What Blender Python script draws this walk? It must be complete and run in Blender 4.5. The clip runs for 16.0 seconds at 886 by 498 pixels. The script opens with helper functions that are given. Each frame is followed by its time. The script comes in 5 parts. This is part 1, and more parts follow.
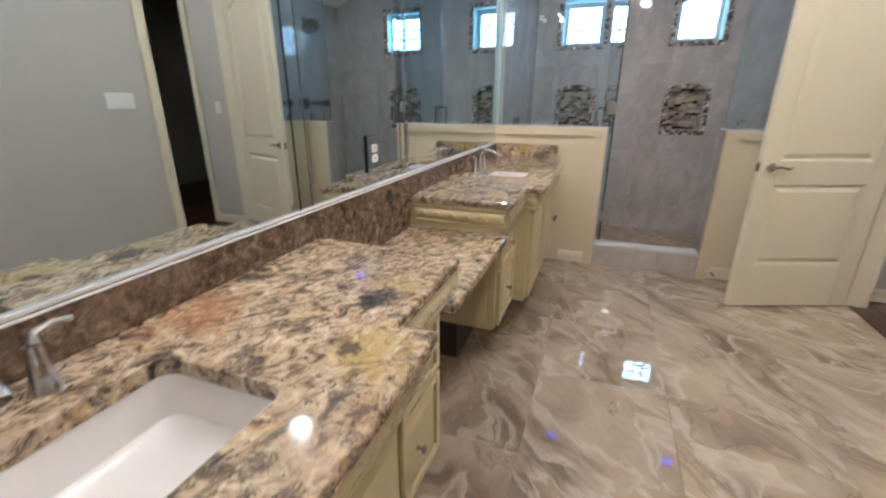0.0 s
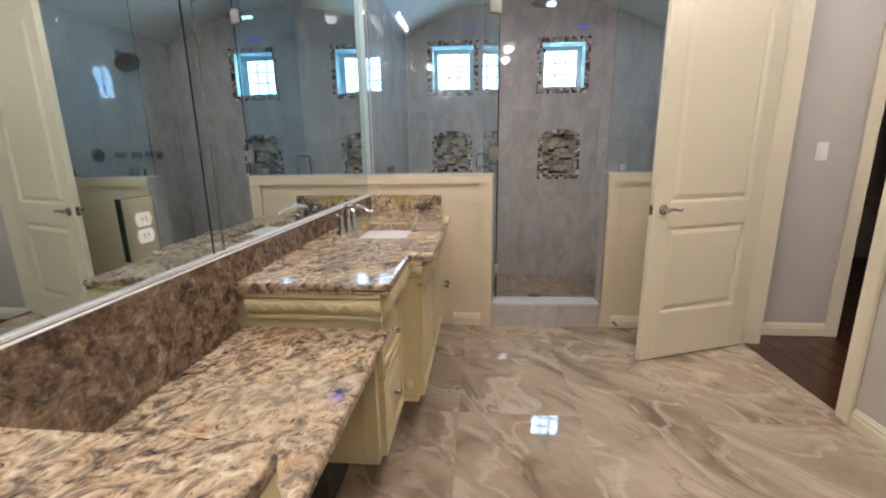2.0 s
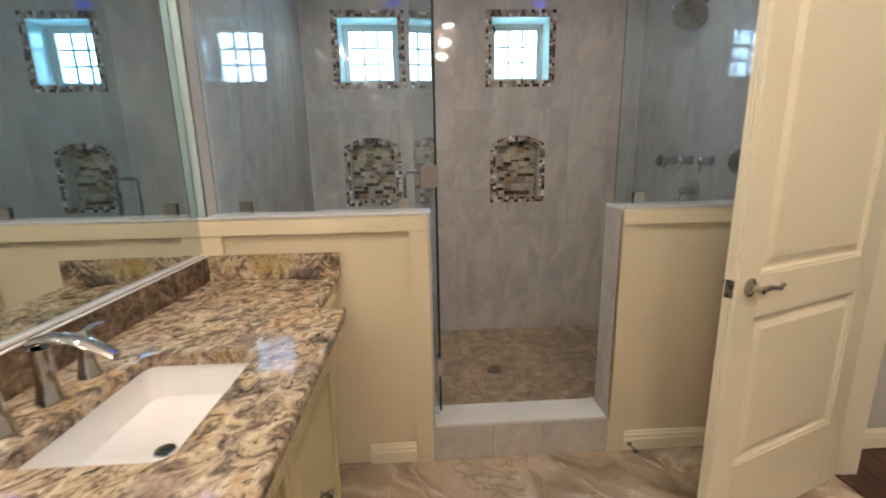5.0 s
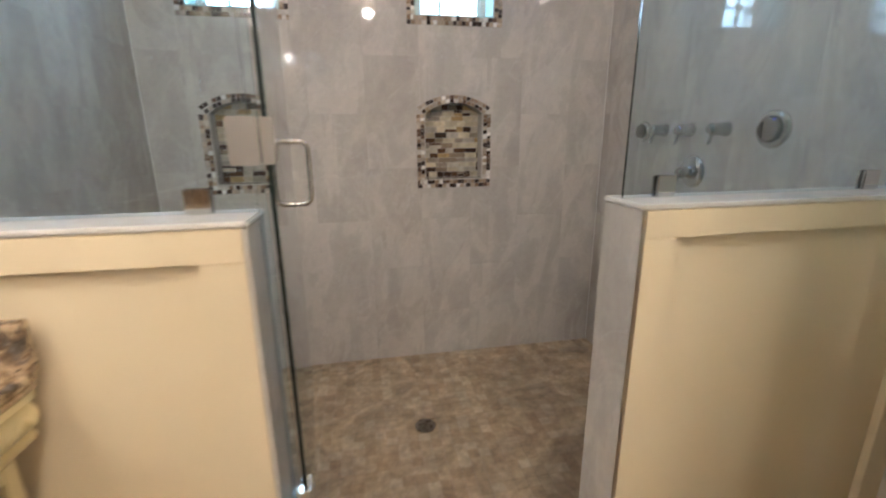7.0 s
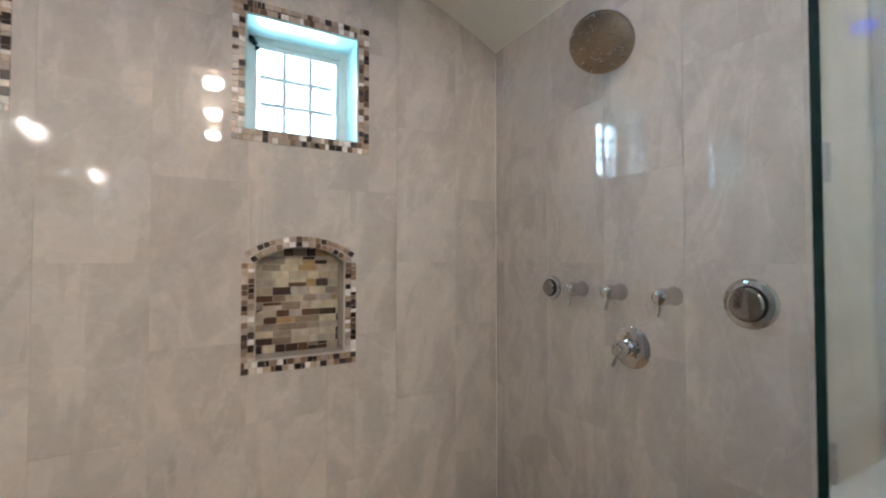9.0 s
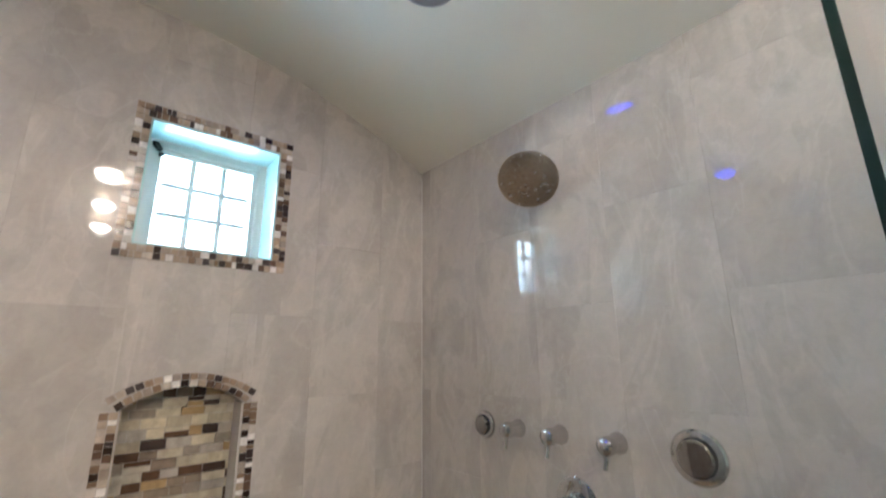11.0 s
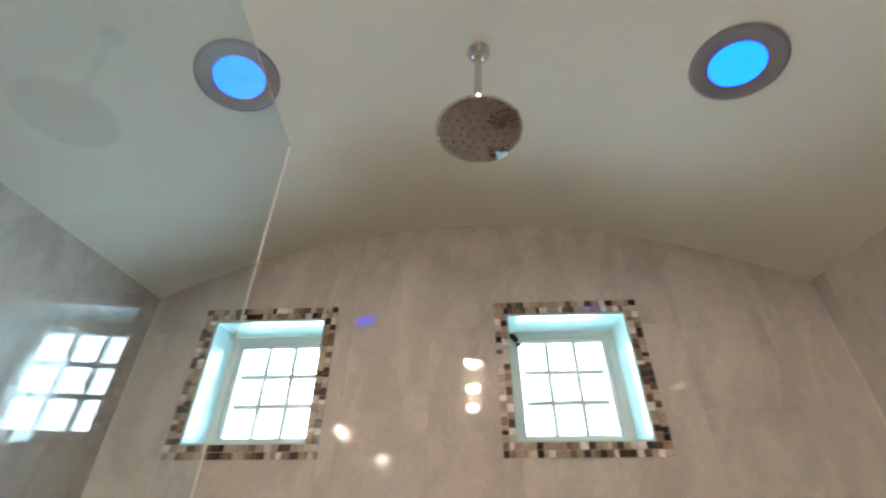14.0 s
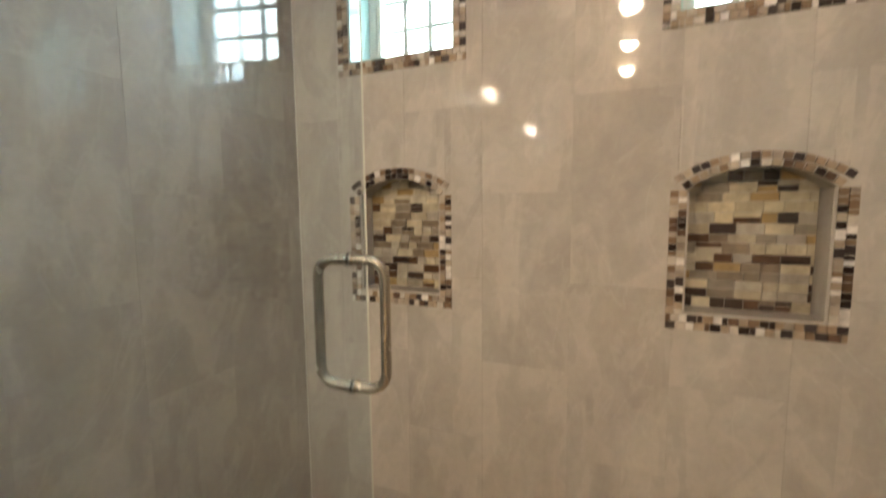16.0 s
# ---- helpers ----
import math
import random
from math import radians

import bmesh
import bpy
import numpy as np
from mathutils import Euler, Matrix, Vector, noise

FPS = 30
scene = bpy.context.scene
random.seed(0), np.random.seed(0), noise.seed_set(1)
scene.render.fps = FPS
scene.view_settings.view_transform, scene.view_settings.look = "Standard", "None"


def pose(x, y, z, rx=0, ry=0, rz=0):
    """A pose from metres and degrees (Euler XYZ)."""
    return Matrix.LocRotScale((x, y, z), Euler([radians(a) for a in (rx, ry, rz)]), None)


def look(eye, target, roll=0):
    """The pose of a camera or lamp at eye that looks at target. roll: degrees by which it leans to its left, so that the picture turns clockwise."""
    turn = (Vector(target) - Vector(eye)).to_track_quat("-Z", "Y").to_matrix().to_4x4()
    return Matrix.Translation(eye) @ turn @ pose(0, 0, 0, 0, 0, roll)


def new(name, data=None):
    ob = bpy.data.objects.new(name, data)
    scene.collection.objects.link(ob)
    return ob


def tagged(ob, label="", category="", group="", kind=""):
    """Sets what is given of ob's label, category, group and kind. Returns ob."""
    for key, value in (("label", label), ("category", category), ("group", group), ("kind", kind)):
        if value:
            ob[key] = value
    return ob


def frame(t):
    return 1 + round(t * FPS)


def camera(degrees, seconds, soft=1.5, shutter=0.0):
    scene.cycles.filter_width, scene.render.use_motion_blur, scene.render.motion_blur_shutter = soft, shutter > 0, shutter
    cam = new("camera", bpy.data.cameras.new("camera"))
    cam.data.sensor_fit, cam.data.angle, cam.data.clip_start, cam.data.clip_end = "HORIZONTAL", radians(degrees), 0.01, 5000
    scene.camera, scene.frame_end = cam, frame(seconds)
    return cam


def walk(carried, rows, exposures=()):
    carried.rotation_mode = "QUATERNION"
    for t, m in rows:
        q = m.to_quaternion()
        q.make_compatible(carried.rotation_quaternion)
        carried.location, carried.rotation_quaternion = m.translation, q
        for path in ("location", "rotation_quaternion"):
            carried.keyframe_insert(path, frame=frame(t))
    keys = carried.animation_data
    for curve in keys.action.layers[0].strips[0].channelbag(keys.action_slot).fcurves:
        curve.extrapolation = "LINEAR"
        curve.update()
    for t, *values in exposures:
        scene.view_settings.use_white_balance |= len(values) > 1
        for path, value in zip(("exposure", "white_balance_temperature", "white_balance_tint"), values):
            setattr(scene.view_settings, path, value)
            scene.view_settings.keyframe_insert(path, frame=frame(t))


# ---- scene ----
cam = camera(92.2, 16.0, 2.0, 0.4)
PATH = [
    (0, (0.283, 2.447, 1.35), (-0.373, 4.218, 0.691), 0.1),
    (0.5, (0.205, 2.509, 1.381), (-0.17, 4.408, 0.878), -0.5),
    (1, (0.197, 2.688, 1.385), (-0.036, 4.635, 0.991), -0.7),
    (1.5, (0.23, 2.896, 1.37), (0.042, 4.851, 0.99), -0.8),
    (2, (0.197, 3.082, 1.313), (0.028, 5.023, 0.864), -0.8),
    (2.5, (0.185, 3.25, 1.292), (0.036, 5.181, 0.794), -0.7),
    (3, (0.248, 3.503, 1.342), (0.135, 5.434, 0.835), -0.5),
    (3.5, (0.286, 3.725, 1.371), (0.227, 5.671, 0.911), -0.5),
    (4, (0.264, 3.975, 1.412), (0.268, 5.935, 1.016), -0.5),
    (4.2, (0.256, 4.069, 1.418), (0.28, 6.033, 1.043), -0.8),
    (6.5, (0.328, 5.15, 1.263), (0.595, 7.053, 0.708), -0.3),
    (7, (0.507, 5.358, 1.301), (0.857, 7.259, 0.785), -0.5),
    (7.5, (0.614, 5.546, 1.366), (1.094, 7.448, 0.977), -0.1),
    (8, (0.655, 5.79, 1.429), (1.285, 7.673, 1.192), -0.2),
    (8.5, (0.695, 6.006, 1.427), (1.499, 7.836, 1.356), -0.2),
    (11, (0.756, 6.243, 1.57), (1.998, 7.733, 2.054), -0.7),
    (11.5, (0.742, 6.233, 1.634), (1.91, 7.681, 2.369), -0.9),
    (12, (0.688, 6.255, 1.694), (1.734, 7.663, 2.656), -0.7),
    (12.5, (0.663, 6.31, 1.704), (1.463, 7.786, 2.79), -0.8),
    (13, (0.698, 6.353, 1.723), (1.19, 7.936, 2.842), -0.7),
    (13.5, (0.699, 6.376, 1.729), (0.894, 8.023, 2.847), -0.5),
    (14, (0.683, 6.382, 1.702), (0.58, 8.055, 2.794), 0.1),
    (14.5, (0.649, 6.414, 1.643), (0.317, 8.122, 2.628), 0.2),
    (15, (0.632, 6.426, 1.529), (0.1, 8.232, 2.203), 0.5),
    (15.5, (0.669, 6.439, 1.474), (-0.024, 8.303, 1.69), -0.1),
    (16, (0.685, 6.44, 1.377), (-0.074, 8.28, 1.177), -0.5),
]
# exposure and white balance along the walk
TINTS = [(0.0, -0.38, 5100, 10), (2.5, -0.34, 5380, 10), (4.0, -0.42, 5850, 10), (6.5, -0.1, 5850, 10), (7.5, 0.12, 5650, 10), (8.5, 0.12, 5800, 10), (11.0, 0.16, 5800, 10), (12.5, -0.04, 6100, 10), (13.5, -0.08, 6450, 10), (14.5, -0.12, 6750, 10), (15.5, -0.1, 7050, 10), (16.0, 0.08, 7400, 10)]
walk(cam, [(t, look(eye, target, roll)) for t, eye, target, roll in PATH], TINTS)

# ---- world, light, exposure ----
world = bpy.data.worlds.new("world")
scene.world = world
world.use_nodes = True
sky = world.node_tree.nodes.new("ShaderNodeTexSky")
sky.sky_type, sky.sun_disc = "NISHITA", False
sky.sun_elevation, sky.sun_rotation = radians(50), radians(200)
world.node_tree.links.new(sky.outputs[0], world.node_tree.nodes["Background"].inputs[0])
world.node_tree.nodes["Background"].inputs[1].default_value = 0.12

WARM = (1.0, 0.835, 0.68)
DOME_GLOW, DOME_BULB, GLOBE_GLOW, CAN_GLOW, SKY_GLOW = 225.0, 1400.0, 540.0, 15.0, 6.0
# strength of the fill lamp added in the hall
HALL_FILL_GLOW = 380.0
WIN_POWER = 25.0


def lamp(name, kind, m, energy, colour, size=0.1):
    data = bpy.data.lights.new(name, kind)
    data.energy, data.color = energy, colour
    if kind == "AREA":
        data.shape, data.size = "SQUARE", size
    else:
        data.shadow_soft_size = size
    ob = new(name, data)
    ob.matrix_world = m
    return ob


# daylight of the sky in the two shower windows
for wx in (-0.092, 1.054):
    lamp("window_daylight", "AREA", look((wx, 8.2, 2.2), (wx, 7.0, 1.9)), WIN_POWER, (0.58, 0.82, 1.0), 0.5)

# ---- plan ----
XW, XL, XS, XR = -0.625, -0.585, 2.0, 1.985   # vanity wall, shower side walls, bathroom right wall
YF, YK, YB = 6.17, 6.305, 7.9          # front and back of the knee walls, shower back wall
Y0 = 0.7                               # wall behind the start
OX0, OX1 = 0.286, 1.096                 # shower opening
ZK, ZCURB, ZSH = 1.155, 0.182, -0.105   # knee wall, curb, shower floor
ZC = 3.31                              # bathroom ceiling
VX, VZ, VR = 0.7075, 2.813, 2.75        # vault axis, apex, radius
ZD, ZT = 0.745, 0.905                  # desk top, vanity top
WINS = (-0.092, 1.054)                  # window middles
NICH = (-0.104, 1.047)                 # niche middles
DY0, DY1, DH = 5.13, 5.945, 2.45       # doorway


# ---- materials ----
def mat(name, rough=0.5, metal=0.0, colour=(0.8, 0.8, 0.8)):
    m = bpy.data.materials.new(name)
    m.use_nodes = True
    b = m.node_tree.nodes["Principled BSDF"]
    b.inputs["Base Color"].default_value = (*colour, 1)
    b.inputs["Roughness"].default_value = rough
    b.inputs["Metallic"].default_value = metal
    return m, m.node_tree, b


def nd(nt, kind, **kw):
    n = nt.nodes.new("ShaderNode" + kind)
    for k, v in kw.items():
        if k in n.inputs:
            n.inputs[k].default_value = v
    return n


def coords(nt, scale=(1, 1, 1), rot=(0, 0, 0), spread=0.0):
    """World position, shifted for each piece by its random number."""
    g = nt.nodes.new("ShaderNodeNewGeometry")
    out = g.outputs["Position"]
    if spread:
        info = nt.nodes.new("ShaderNodeObjectInfo")
        mul = nt.nodes.new("ShaderNodeVectorMath")
        mul.operation = "SCALE"
        comb = nt.nodes.new("ShaderNodeCombineXYZ")
        for i in range(3):
            nt.links.new(info.outputs["Random"], comb.inputs[i])
        nt.links.new(comb.outputs[0], mul.inputs[0])
        mul.inputs["Scale"].default_value = spread
        add = nt.nodes.new("ShaderNodeVectorMath")
        nt.links.new(out, add.inputs[0])
        nt.links.new(mul.outputs[0], add.inputs[1])
        out = add.outputs[0]
    mp = nt.nodes.new("ShaderNodeMapping")
    mp.vector_type = "TEXTURE"
    mp.inputs["Scale"].default_value = [1 / k for k in scale]
    mp.inputs["Rotation"].default_value = [radians(a) for a in rot]
    nt.links.new(out, mp.inputs[0])
    return mp.outputs[0]


def tex_noise(nt, vec, scale, detail=4, rough=0.55, dist=0.0):
    n = nd(nt, "TexNoise", Scale=scale, Detail=detail, Roughness=rough, Distortion=dist)
    nt.links.new(vec, n.inputs["Vector"])
    return n.outputs["Fac"]


def ramp(nt, fac, stops, mode="LINEAR"):
    r = nt.nodes.new("ShaderNodeValToRGB")
    r.color_ramp.interpolation = mode
    while len(r.color_ramp.elements) < len(stops):
        r.color_ramp.elements.new(0.5)
    for e, (p, c) in zip(r.color_ramp.elements, stops):
        e.position = p
        e.color = (*c, 1) if len(c) == 3 else c
    nt.links.new(fac, r.inputs[0])
    return r.outputs[0]


def mix(nt, fac, a, b, mode="MIX"):
    m = nt.nodes.new("ShaderNodeMix")
    m.data_type, m.blend_type = "RGBA", mode
    for s, v in ((m.inputs[0], fac), (m.inputs[6], a), (m.inputs[7], b)):
        if isinstance(v, (int, float)):
            s.default_value = v
        elif isinstance(v, tuple):
            s.default_value = (*v, 1)
        else:
            nt.links.new(v, s)
    return m.outputs[2]


def bump(nt, b, height, strength=0.1, dist=0.01):
    n = nd(nt, "Bump", Strength=strength, Distance=dist)
    nt.links.new(height, n.inputs["Height"])
    nt.links.new(n.outputs[0], b.inputs["Normal"])


def blotch(nt, c, centre, radius, colour, strength=0.8):
    """Mixes a ragged stain of the stone round a place into the colour c."""
    g = nt.nodes.new("ShaderNodeNewGeometry")
    d = nt.nodes.new("ShaderNodeVectorMath")
    d.operation = "DISTANCE"
    nt.links.new(g.outputs["Position"], d.inputs[0])
    d.inputs[1].default_value = centre
    n = tex_noise(nt, g.outputs["Position"], 26, 6, 0.7, 0.8)
    k = nt.nodes.new("ShaderNodeMath")
    k.operation = "MULTIPLY_ADD"
    nt.links.new(n, k.inputs[0])
    k.inputs[1].default_value = radius * 3.2
    nt.links.new(d.outputs["Value"], k.inputs[2])
    m = nt.nodes.new("ShaderNodeMapRange")
    m.inputs["From Min"].default_value = radius * 1.9
    m.inputs["From Max"].default_value = radius * 2.35
    m.inputs["To Min"].default_value = strength
    m.inputs["To Max"].default_value = 0.0
    nt.links.new(k.outputs[0], m.inputs["Value"])
    return mix(nt, m.outputs[0], c, colour)


def grey(v):
    return (v, v, v)


def painted(name, colour, rough=0.5, wear=0.06, relief=0.05, fine=90.0):
    m, nt, b = mat(name, rough)
    v = coords(nt)
    lo = tuple(c * (1 - wear) for c in colour)
    hi = tuple(min(1, c * (1 + wear)) for c in colour)
    big = tex_noise(nt, v, 1.3, 5)
    nt.links.new(ramp(nt, big, [(0.3, lo), (0.7, hi)]), b.inputs["Base Color"])
    small = tex_noise(nt, v, fine, 3)
    nt.links.new(ramp(nt, small, [(0.3, grey(rough - 0.05)), (0.7, grey(rough + 0.07))]), b.inputs["Roughness"])
    bump(nt, b, small, relief, 0.004)
    return m


WALL = painted("wall_paint", (0.50, 0.455, 0.40), 0.55, 0.04, 0.25, 130)
CEIL = painted("ceiling_paint", (0.72, 0.68, 0.585), 0.6, 0.03, 0.2, 110)
WHITE = painted("white_enamel", (0.73, 0.655, 0.475), 0.32, 0.03, 0.04, 60)
CREAM = painted("cream_cabinet", (0.60, 0.505, 0.275), 0.33, 0.07, 0.08, 45)
KNEE = painted("knee_wall_paint", (0.66, 0.555, 0.375), 0.42, 0.04, 0.08, 80)
SASH = painted("window_vinyl", (0.54, 0.58, 0.55), 0.35, 0.03, 0.02, 60)
# white reveals; the cyan of the daylight is put into this colour
REVEAL_SKY_TINT = painted("window_reveal_sky_tint", (0.42, 0.60, 0.58), 0.12, 0.03, 0.03, 60)
PLASTIC = painted("switch_plastic", (0.80, 0.78, 0.72), 0.3, 0.02, 0.02, 60)
PORCELAIN = painted("sink_porcelain", (0.82, 0.79, 0.75), 0.08, 0.02, 0.0, 60)
# near-black stands for the dark recess behind the cabinet bottoms
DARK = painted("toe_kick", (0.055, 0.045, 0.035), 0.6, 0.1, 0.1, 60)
CAULK = painted("caulk", (0.72, 0.70, 0.66), 0.4, 0.05, 0.05, 60)


def granite():
    m, nt, b = mat("granite", 0.06)
    v = coords(nt)
    w = coords(nt, (1.0, 1.3, 1), (0, 0, 58))
    warp = tex_noise(nt, v, 3.4, 4, 0.6, 1.6)
    # cream and tan flakes with brown and black between them
    flake = ramp(nt, tex_noise(nt, w, 18, 7, 0.67, 1.4), [(0.345, (0.026, 0.020, 0.017)), (0.42, (0.105, 0.072, 0.047)), (0.468, (0.265, 0.195, 0.13)),
                 (0.52, (0.45, 0.345, 0.23)), (0.61, (0.60, 0.505, 0.375)), (0.71, (0.80, 0.73, 0.61))])
    tint = ramp(nt, warp, [(0.30, (0.90, 0.66, 0.44)), (0.40, (0.86, 0.75, 0.60)), (0.48, (1.0, 0.96, 0.84)), (0.54, (0.76, 0.69, 0.60)),
                (0.60, (0.92, 0.82, 0.66)), (0.66, (1.0, 0.82, 0.44)), (0.74, (0.72, 0.60, 0.50))])
    c = mix(nt, 0.85, flake, tint, "MULTIPLY")
    vor = nd(nt, "TexVoronoi", Scale=105.0)
    nt.links.new(w, vor.inputs["Vector"])
    cell = ramp(nt, vor.outputs["Color"], [(0.10, (0.03, 0.024, 0.02)), (0.25, (0.30, 0.22, 0.15)), (0.6, (0.50, 0.41, 0.30)), (0.9, (0.84, 0.79, 0.70))])
    c = mix(nt, 0.15, c, cell)
    # black mica, in strings and singly
    spots = ramp(nt, tex_noise(nt, w, 46, 5, 0.7, 1.2), [(0.375, grey(0.95)), (0.42, grey(0))])
    c = mix(nt, spots, c, (0.03, 0.024, 0.02))
    patch = tex_noise(nt, v, 2.6, 5, 0.65, 1.0)
    blots = ramp(nt, tex_noise(nt, w, 11, 7, 0.74, 1.4), [(0.35, grey(1)), (0.41, grey(0))])
    c = mix(nt, mix(nt, 1.0, blots, ramp(nt, patch, [(0.46, grey(0)), (0.58, grey(1))]), "MULTIPLY"), c, (0.045, 0.038, 0.034))
    for x, y, z, r, k, q in ((-0.30, 3.95, ZD, 0.34, (0.60, 0.50, 0.32), 0.3), (-0.52, 3.06, ZT, 0.17, (0.36, 0.17, 0.07), 0.55), (-0.09, 3.06, ZT, 0.13, (0.46, 0.33, 0.10), 0.6), (-0.16, 3.36, ZT, 0.08, (0.44, 0.33, 0.12), 0.5),
                             (-0.195, 3.26, ZT, 0.075, (0.04, 0.035, 0.035), 0.9), (-0.125, 3.045, ZT, 0.035, (0.045, 0.035, 0.03), 0.85), (-0.145, 3.996, ZD, 0.026, (0.03, 0.025, 0.022), 0.95),
                             (-0.43, 4.265, ZD, 0.03, (0.10, 0.05, 0.03), 0.8), (-0.40, 4.33, ZD, 0.12, (0.36, 0.19, 0.075), 0.45), (-0.47, 4.47, ZT, 0.10, (0.48, 0.35, 0.12), 0.5),
                             (-0.195, 4.50, ZT, 0.09, (0.48, 0.34, 0.11), 0.5), (-0.33, 4.56, ZT, 0.11, (0.13, 0.10, 0.095), 0.5), (-0.54, 4.70, ZT, 0.12, (0.36, 0.22, 0.15), 0.5),
                             (-0.16, 5.52, ZT, 0.11, (0.15, 0.11, 0.10), 0.5), (-0.30, 4.82, ZT, 0.10, (0.15, 0.12, 0.11), 0.45), (-0.15, 5.0, ZT, 0.10, (0.17, 0.125, 0.11), 0.45),
                             (-0.35, 6.13, 0.97, 0.10, (0.42, 0.29, 0.08), 0.6), (-0.2, 6.13, 0.93, 0.07, (0.06, 0.05, 0.045), 0.7)):
        c = blotch(nt, c, (x, y, z), r, k, q)
    nt.links.new(c, b.inputs["Base Color"])
    return m


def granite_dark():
    """The backsplash slab: the same stone with its colour darkened, browner and rougher veined."""
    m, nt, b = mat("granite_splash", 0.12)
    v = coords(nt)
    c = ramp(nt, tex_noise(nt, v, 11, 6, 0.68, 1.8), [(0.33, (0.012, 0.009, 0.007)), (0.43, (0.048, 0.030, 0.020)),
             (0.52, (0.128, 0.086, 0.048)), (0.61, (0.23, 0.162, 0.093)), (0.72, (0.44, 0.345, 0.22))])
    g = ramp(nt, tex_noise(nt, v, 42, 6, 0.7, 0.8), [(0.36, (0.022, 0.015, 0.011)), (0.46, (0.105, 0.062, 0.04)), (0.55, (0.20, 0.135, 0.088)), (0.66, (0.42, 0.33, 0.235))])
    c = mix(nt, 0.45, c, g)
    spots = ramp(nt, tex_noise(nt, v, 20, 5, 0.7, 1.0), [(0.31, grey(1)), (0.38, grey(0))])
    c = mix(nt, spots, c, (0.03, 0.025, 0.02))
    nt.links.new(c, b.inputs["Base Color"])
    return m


def marble_floor():
    m, nt, b = mat("marble_floor_tile", 0.03)
    b.inputs["Specular IOR Level"].default_value = 0.5
    v = coords(nt, (0.75, 1.45, 1), (0, 0, -50), 0.7)
    # long soft swells bend the veins
    bend = nd(nt, "TexNoise", Scale=1.3, Detail=3.0, Roughness=0.5)
    nt.links.new(v, bend.inputs["Vector"])
    vm = nt.nodes.new("ShaderNodeVectorMath")
    vm.operation = "MULTIPLY_ADD"
    nt.links.new(bend.outputs["Color"], vm.inputs[0])
    vm.inputs[1].default_value = (0.9, 0.9, 0.0)
    nt.links.new(v, vm.inputs[2])
    p = vm.outputs[0]
    c = ramp(nt, tex_noise(nt, p, 2.6, 6, 0.55, 0.7), [(0.34, (0.185, 0.137, 0.092)), (0.44, (0.305, 0.233, 0.157)),
             (0.53, (0.385, 0.302, 0.21)), (0.70, (0.475, 0.383, 0.275))])
    vein = ramp(nt, tex_noise(nt, p, 2.1, 7, 0.55, 0.6), [(0.43, grey(0)), (0.492, grey(0.68)), (0.51, grey(0.08)), (0.56, grey(0))])
    c = mix(nt, vein, c, (0.58, 0.49, 0.375))
    dark = ramp(nt, tex_noise(nt, p, 2.8, 7, 0.55, 0.8), [(0.36, grey(0)), (0.392, grey(0.5)), (0.402, grey(0))])
    c = mix(nt, dark, c, (0.135, 0.095, 0.066))
    fine = tex_noise(nt, v, 16, 6, 0.7, 1.0)
    c = mix(nt, 1.0, c, ramp(nt, fine, [(0.3, grey(0.90)), (0.7, grey(1.06))]), "MULTIPLY")
    nt.links.new(c, b.inputs["Base Color"])
    rg = tex_noise(nt, coords(nt), 7, 5)
    nt.links.new(ramp(nt, rg, [(0.35, grey(0.012)), (0.75, grey(0.045))]), b.inputs["Roughness"])
    return m


def wall_tile():
    m, nt, b = mat("shower_wall_tile", 0.08)
    b.inputs["Specular IOR Level"].default_value = 0.55
    v = coords(nt, (1.6, 1.6, 0.75), (8, 14, 0), 0.9)
    c = ramp(nt, tex_noise(nt, v, 1.8, 6, 0.58, 0.7), [(0.30, (0.435, 0.394, 0.347)), (0.42, (0.478, 0.434, 0.380)), (0.5, (0.503, 0.458, 0.400)), (0.6, (0.525, 0.48, 0.418)), (0.74, (0.56, 0.515, 0.45))])
    # mauve-grey clouds drawn out upwards, with ragged brighter rims
    drift = coords(nt, (2.6, 2.6, 1.2), (0, 10, 0), 1.4)
    cl = tex_noise(nt, drift, 1.9, 6, 0.55, 0.9)
    c = mix(nt, ramp(nt, cl, [(0.42, grey(0)), (0.56, grey(0.32)), (0.70, grey(0.50))]), c, (0.335, 0.302, 0.266))
    rim = ramp(nt, cl, [(0.40, grey(0)), (0.470, grey(0.2)), (0.492, grey(0))])
    c = mix(nt, rim, c, (0.60, 0.56, 0.49))
    # thin pale veins, few and wandering
    thread = ramp(nt, tex_noise(nt, coords(nt, (1.3, 1.3, 0.8), (0, 0, 0), 1.1), 1.5, 5, 0.5, 1.8), [(0.486, grey(0)), (0.497, grey(0.2)), (0.508, grey(0))])
    c = mix(nt, thread, c, (0.64, 0.60, 0.53))
    fine = tex_noise(nt, coords(nt), 26, 6, 0.68, 0.8)
    c = mix(nt, 1.0, c, ramp(nt, fine, [(0.3, grey(0.93)), (0.7, grey(1.05))]), "MULTIPLY")
    info = nt.nodes.new("ShaderNodeObjectInfo")
    c = mix(nt, 1.0, c, ramp(nt, info.outputs["Random"], [(0, grey(0.97)), (1, grey(1.0))]), "MULTIPLY")
    nt.links.new(c, b.inputs["Base Color"])
    nt.links.new(ramp(nt, cl, [(0.3, grey(0.02)), (0.8, grey(0.06))]), b.inputs["Roughness"])
    return m


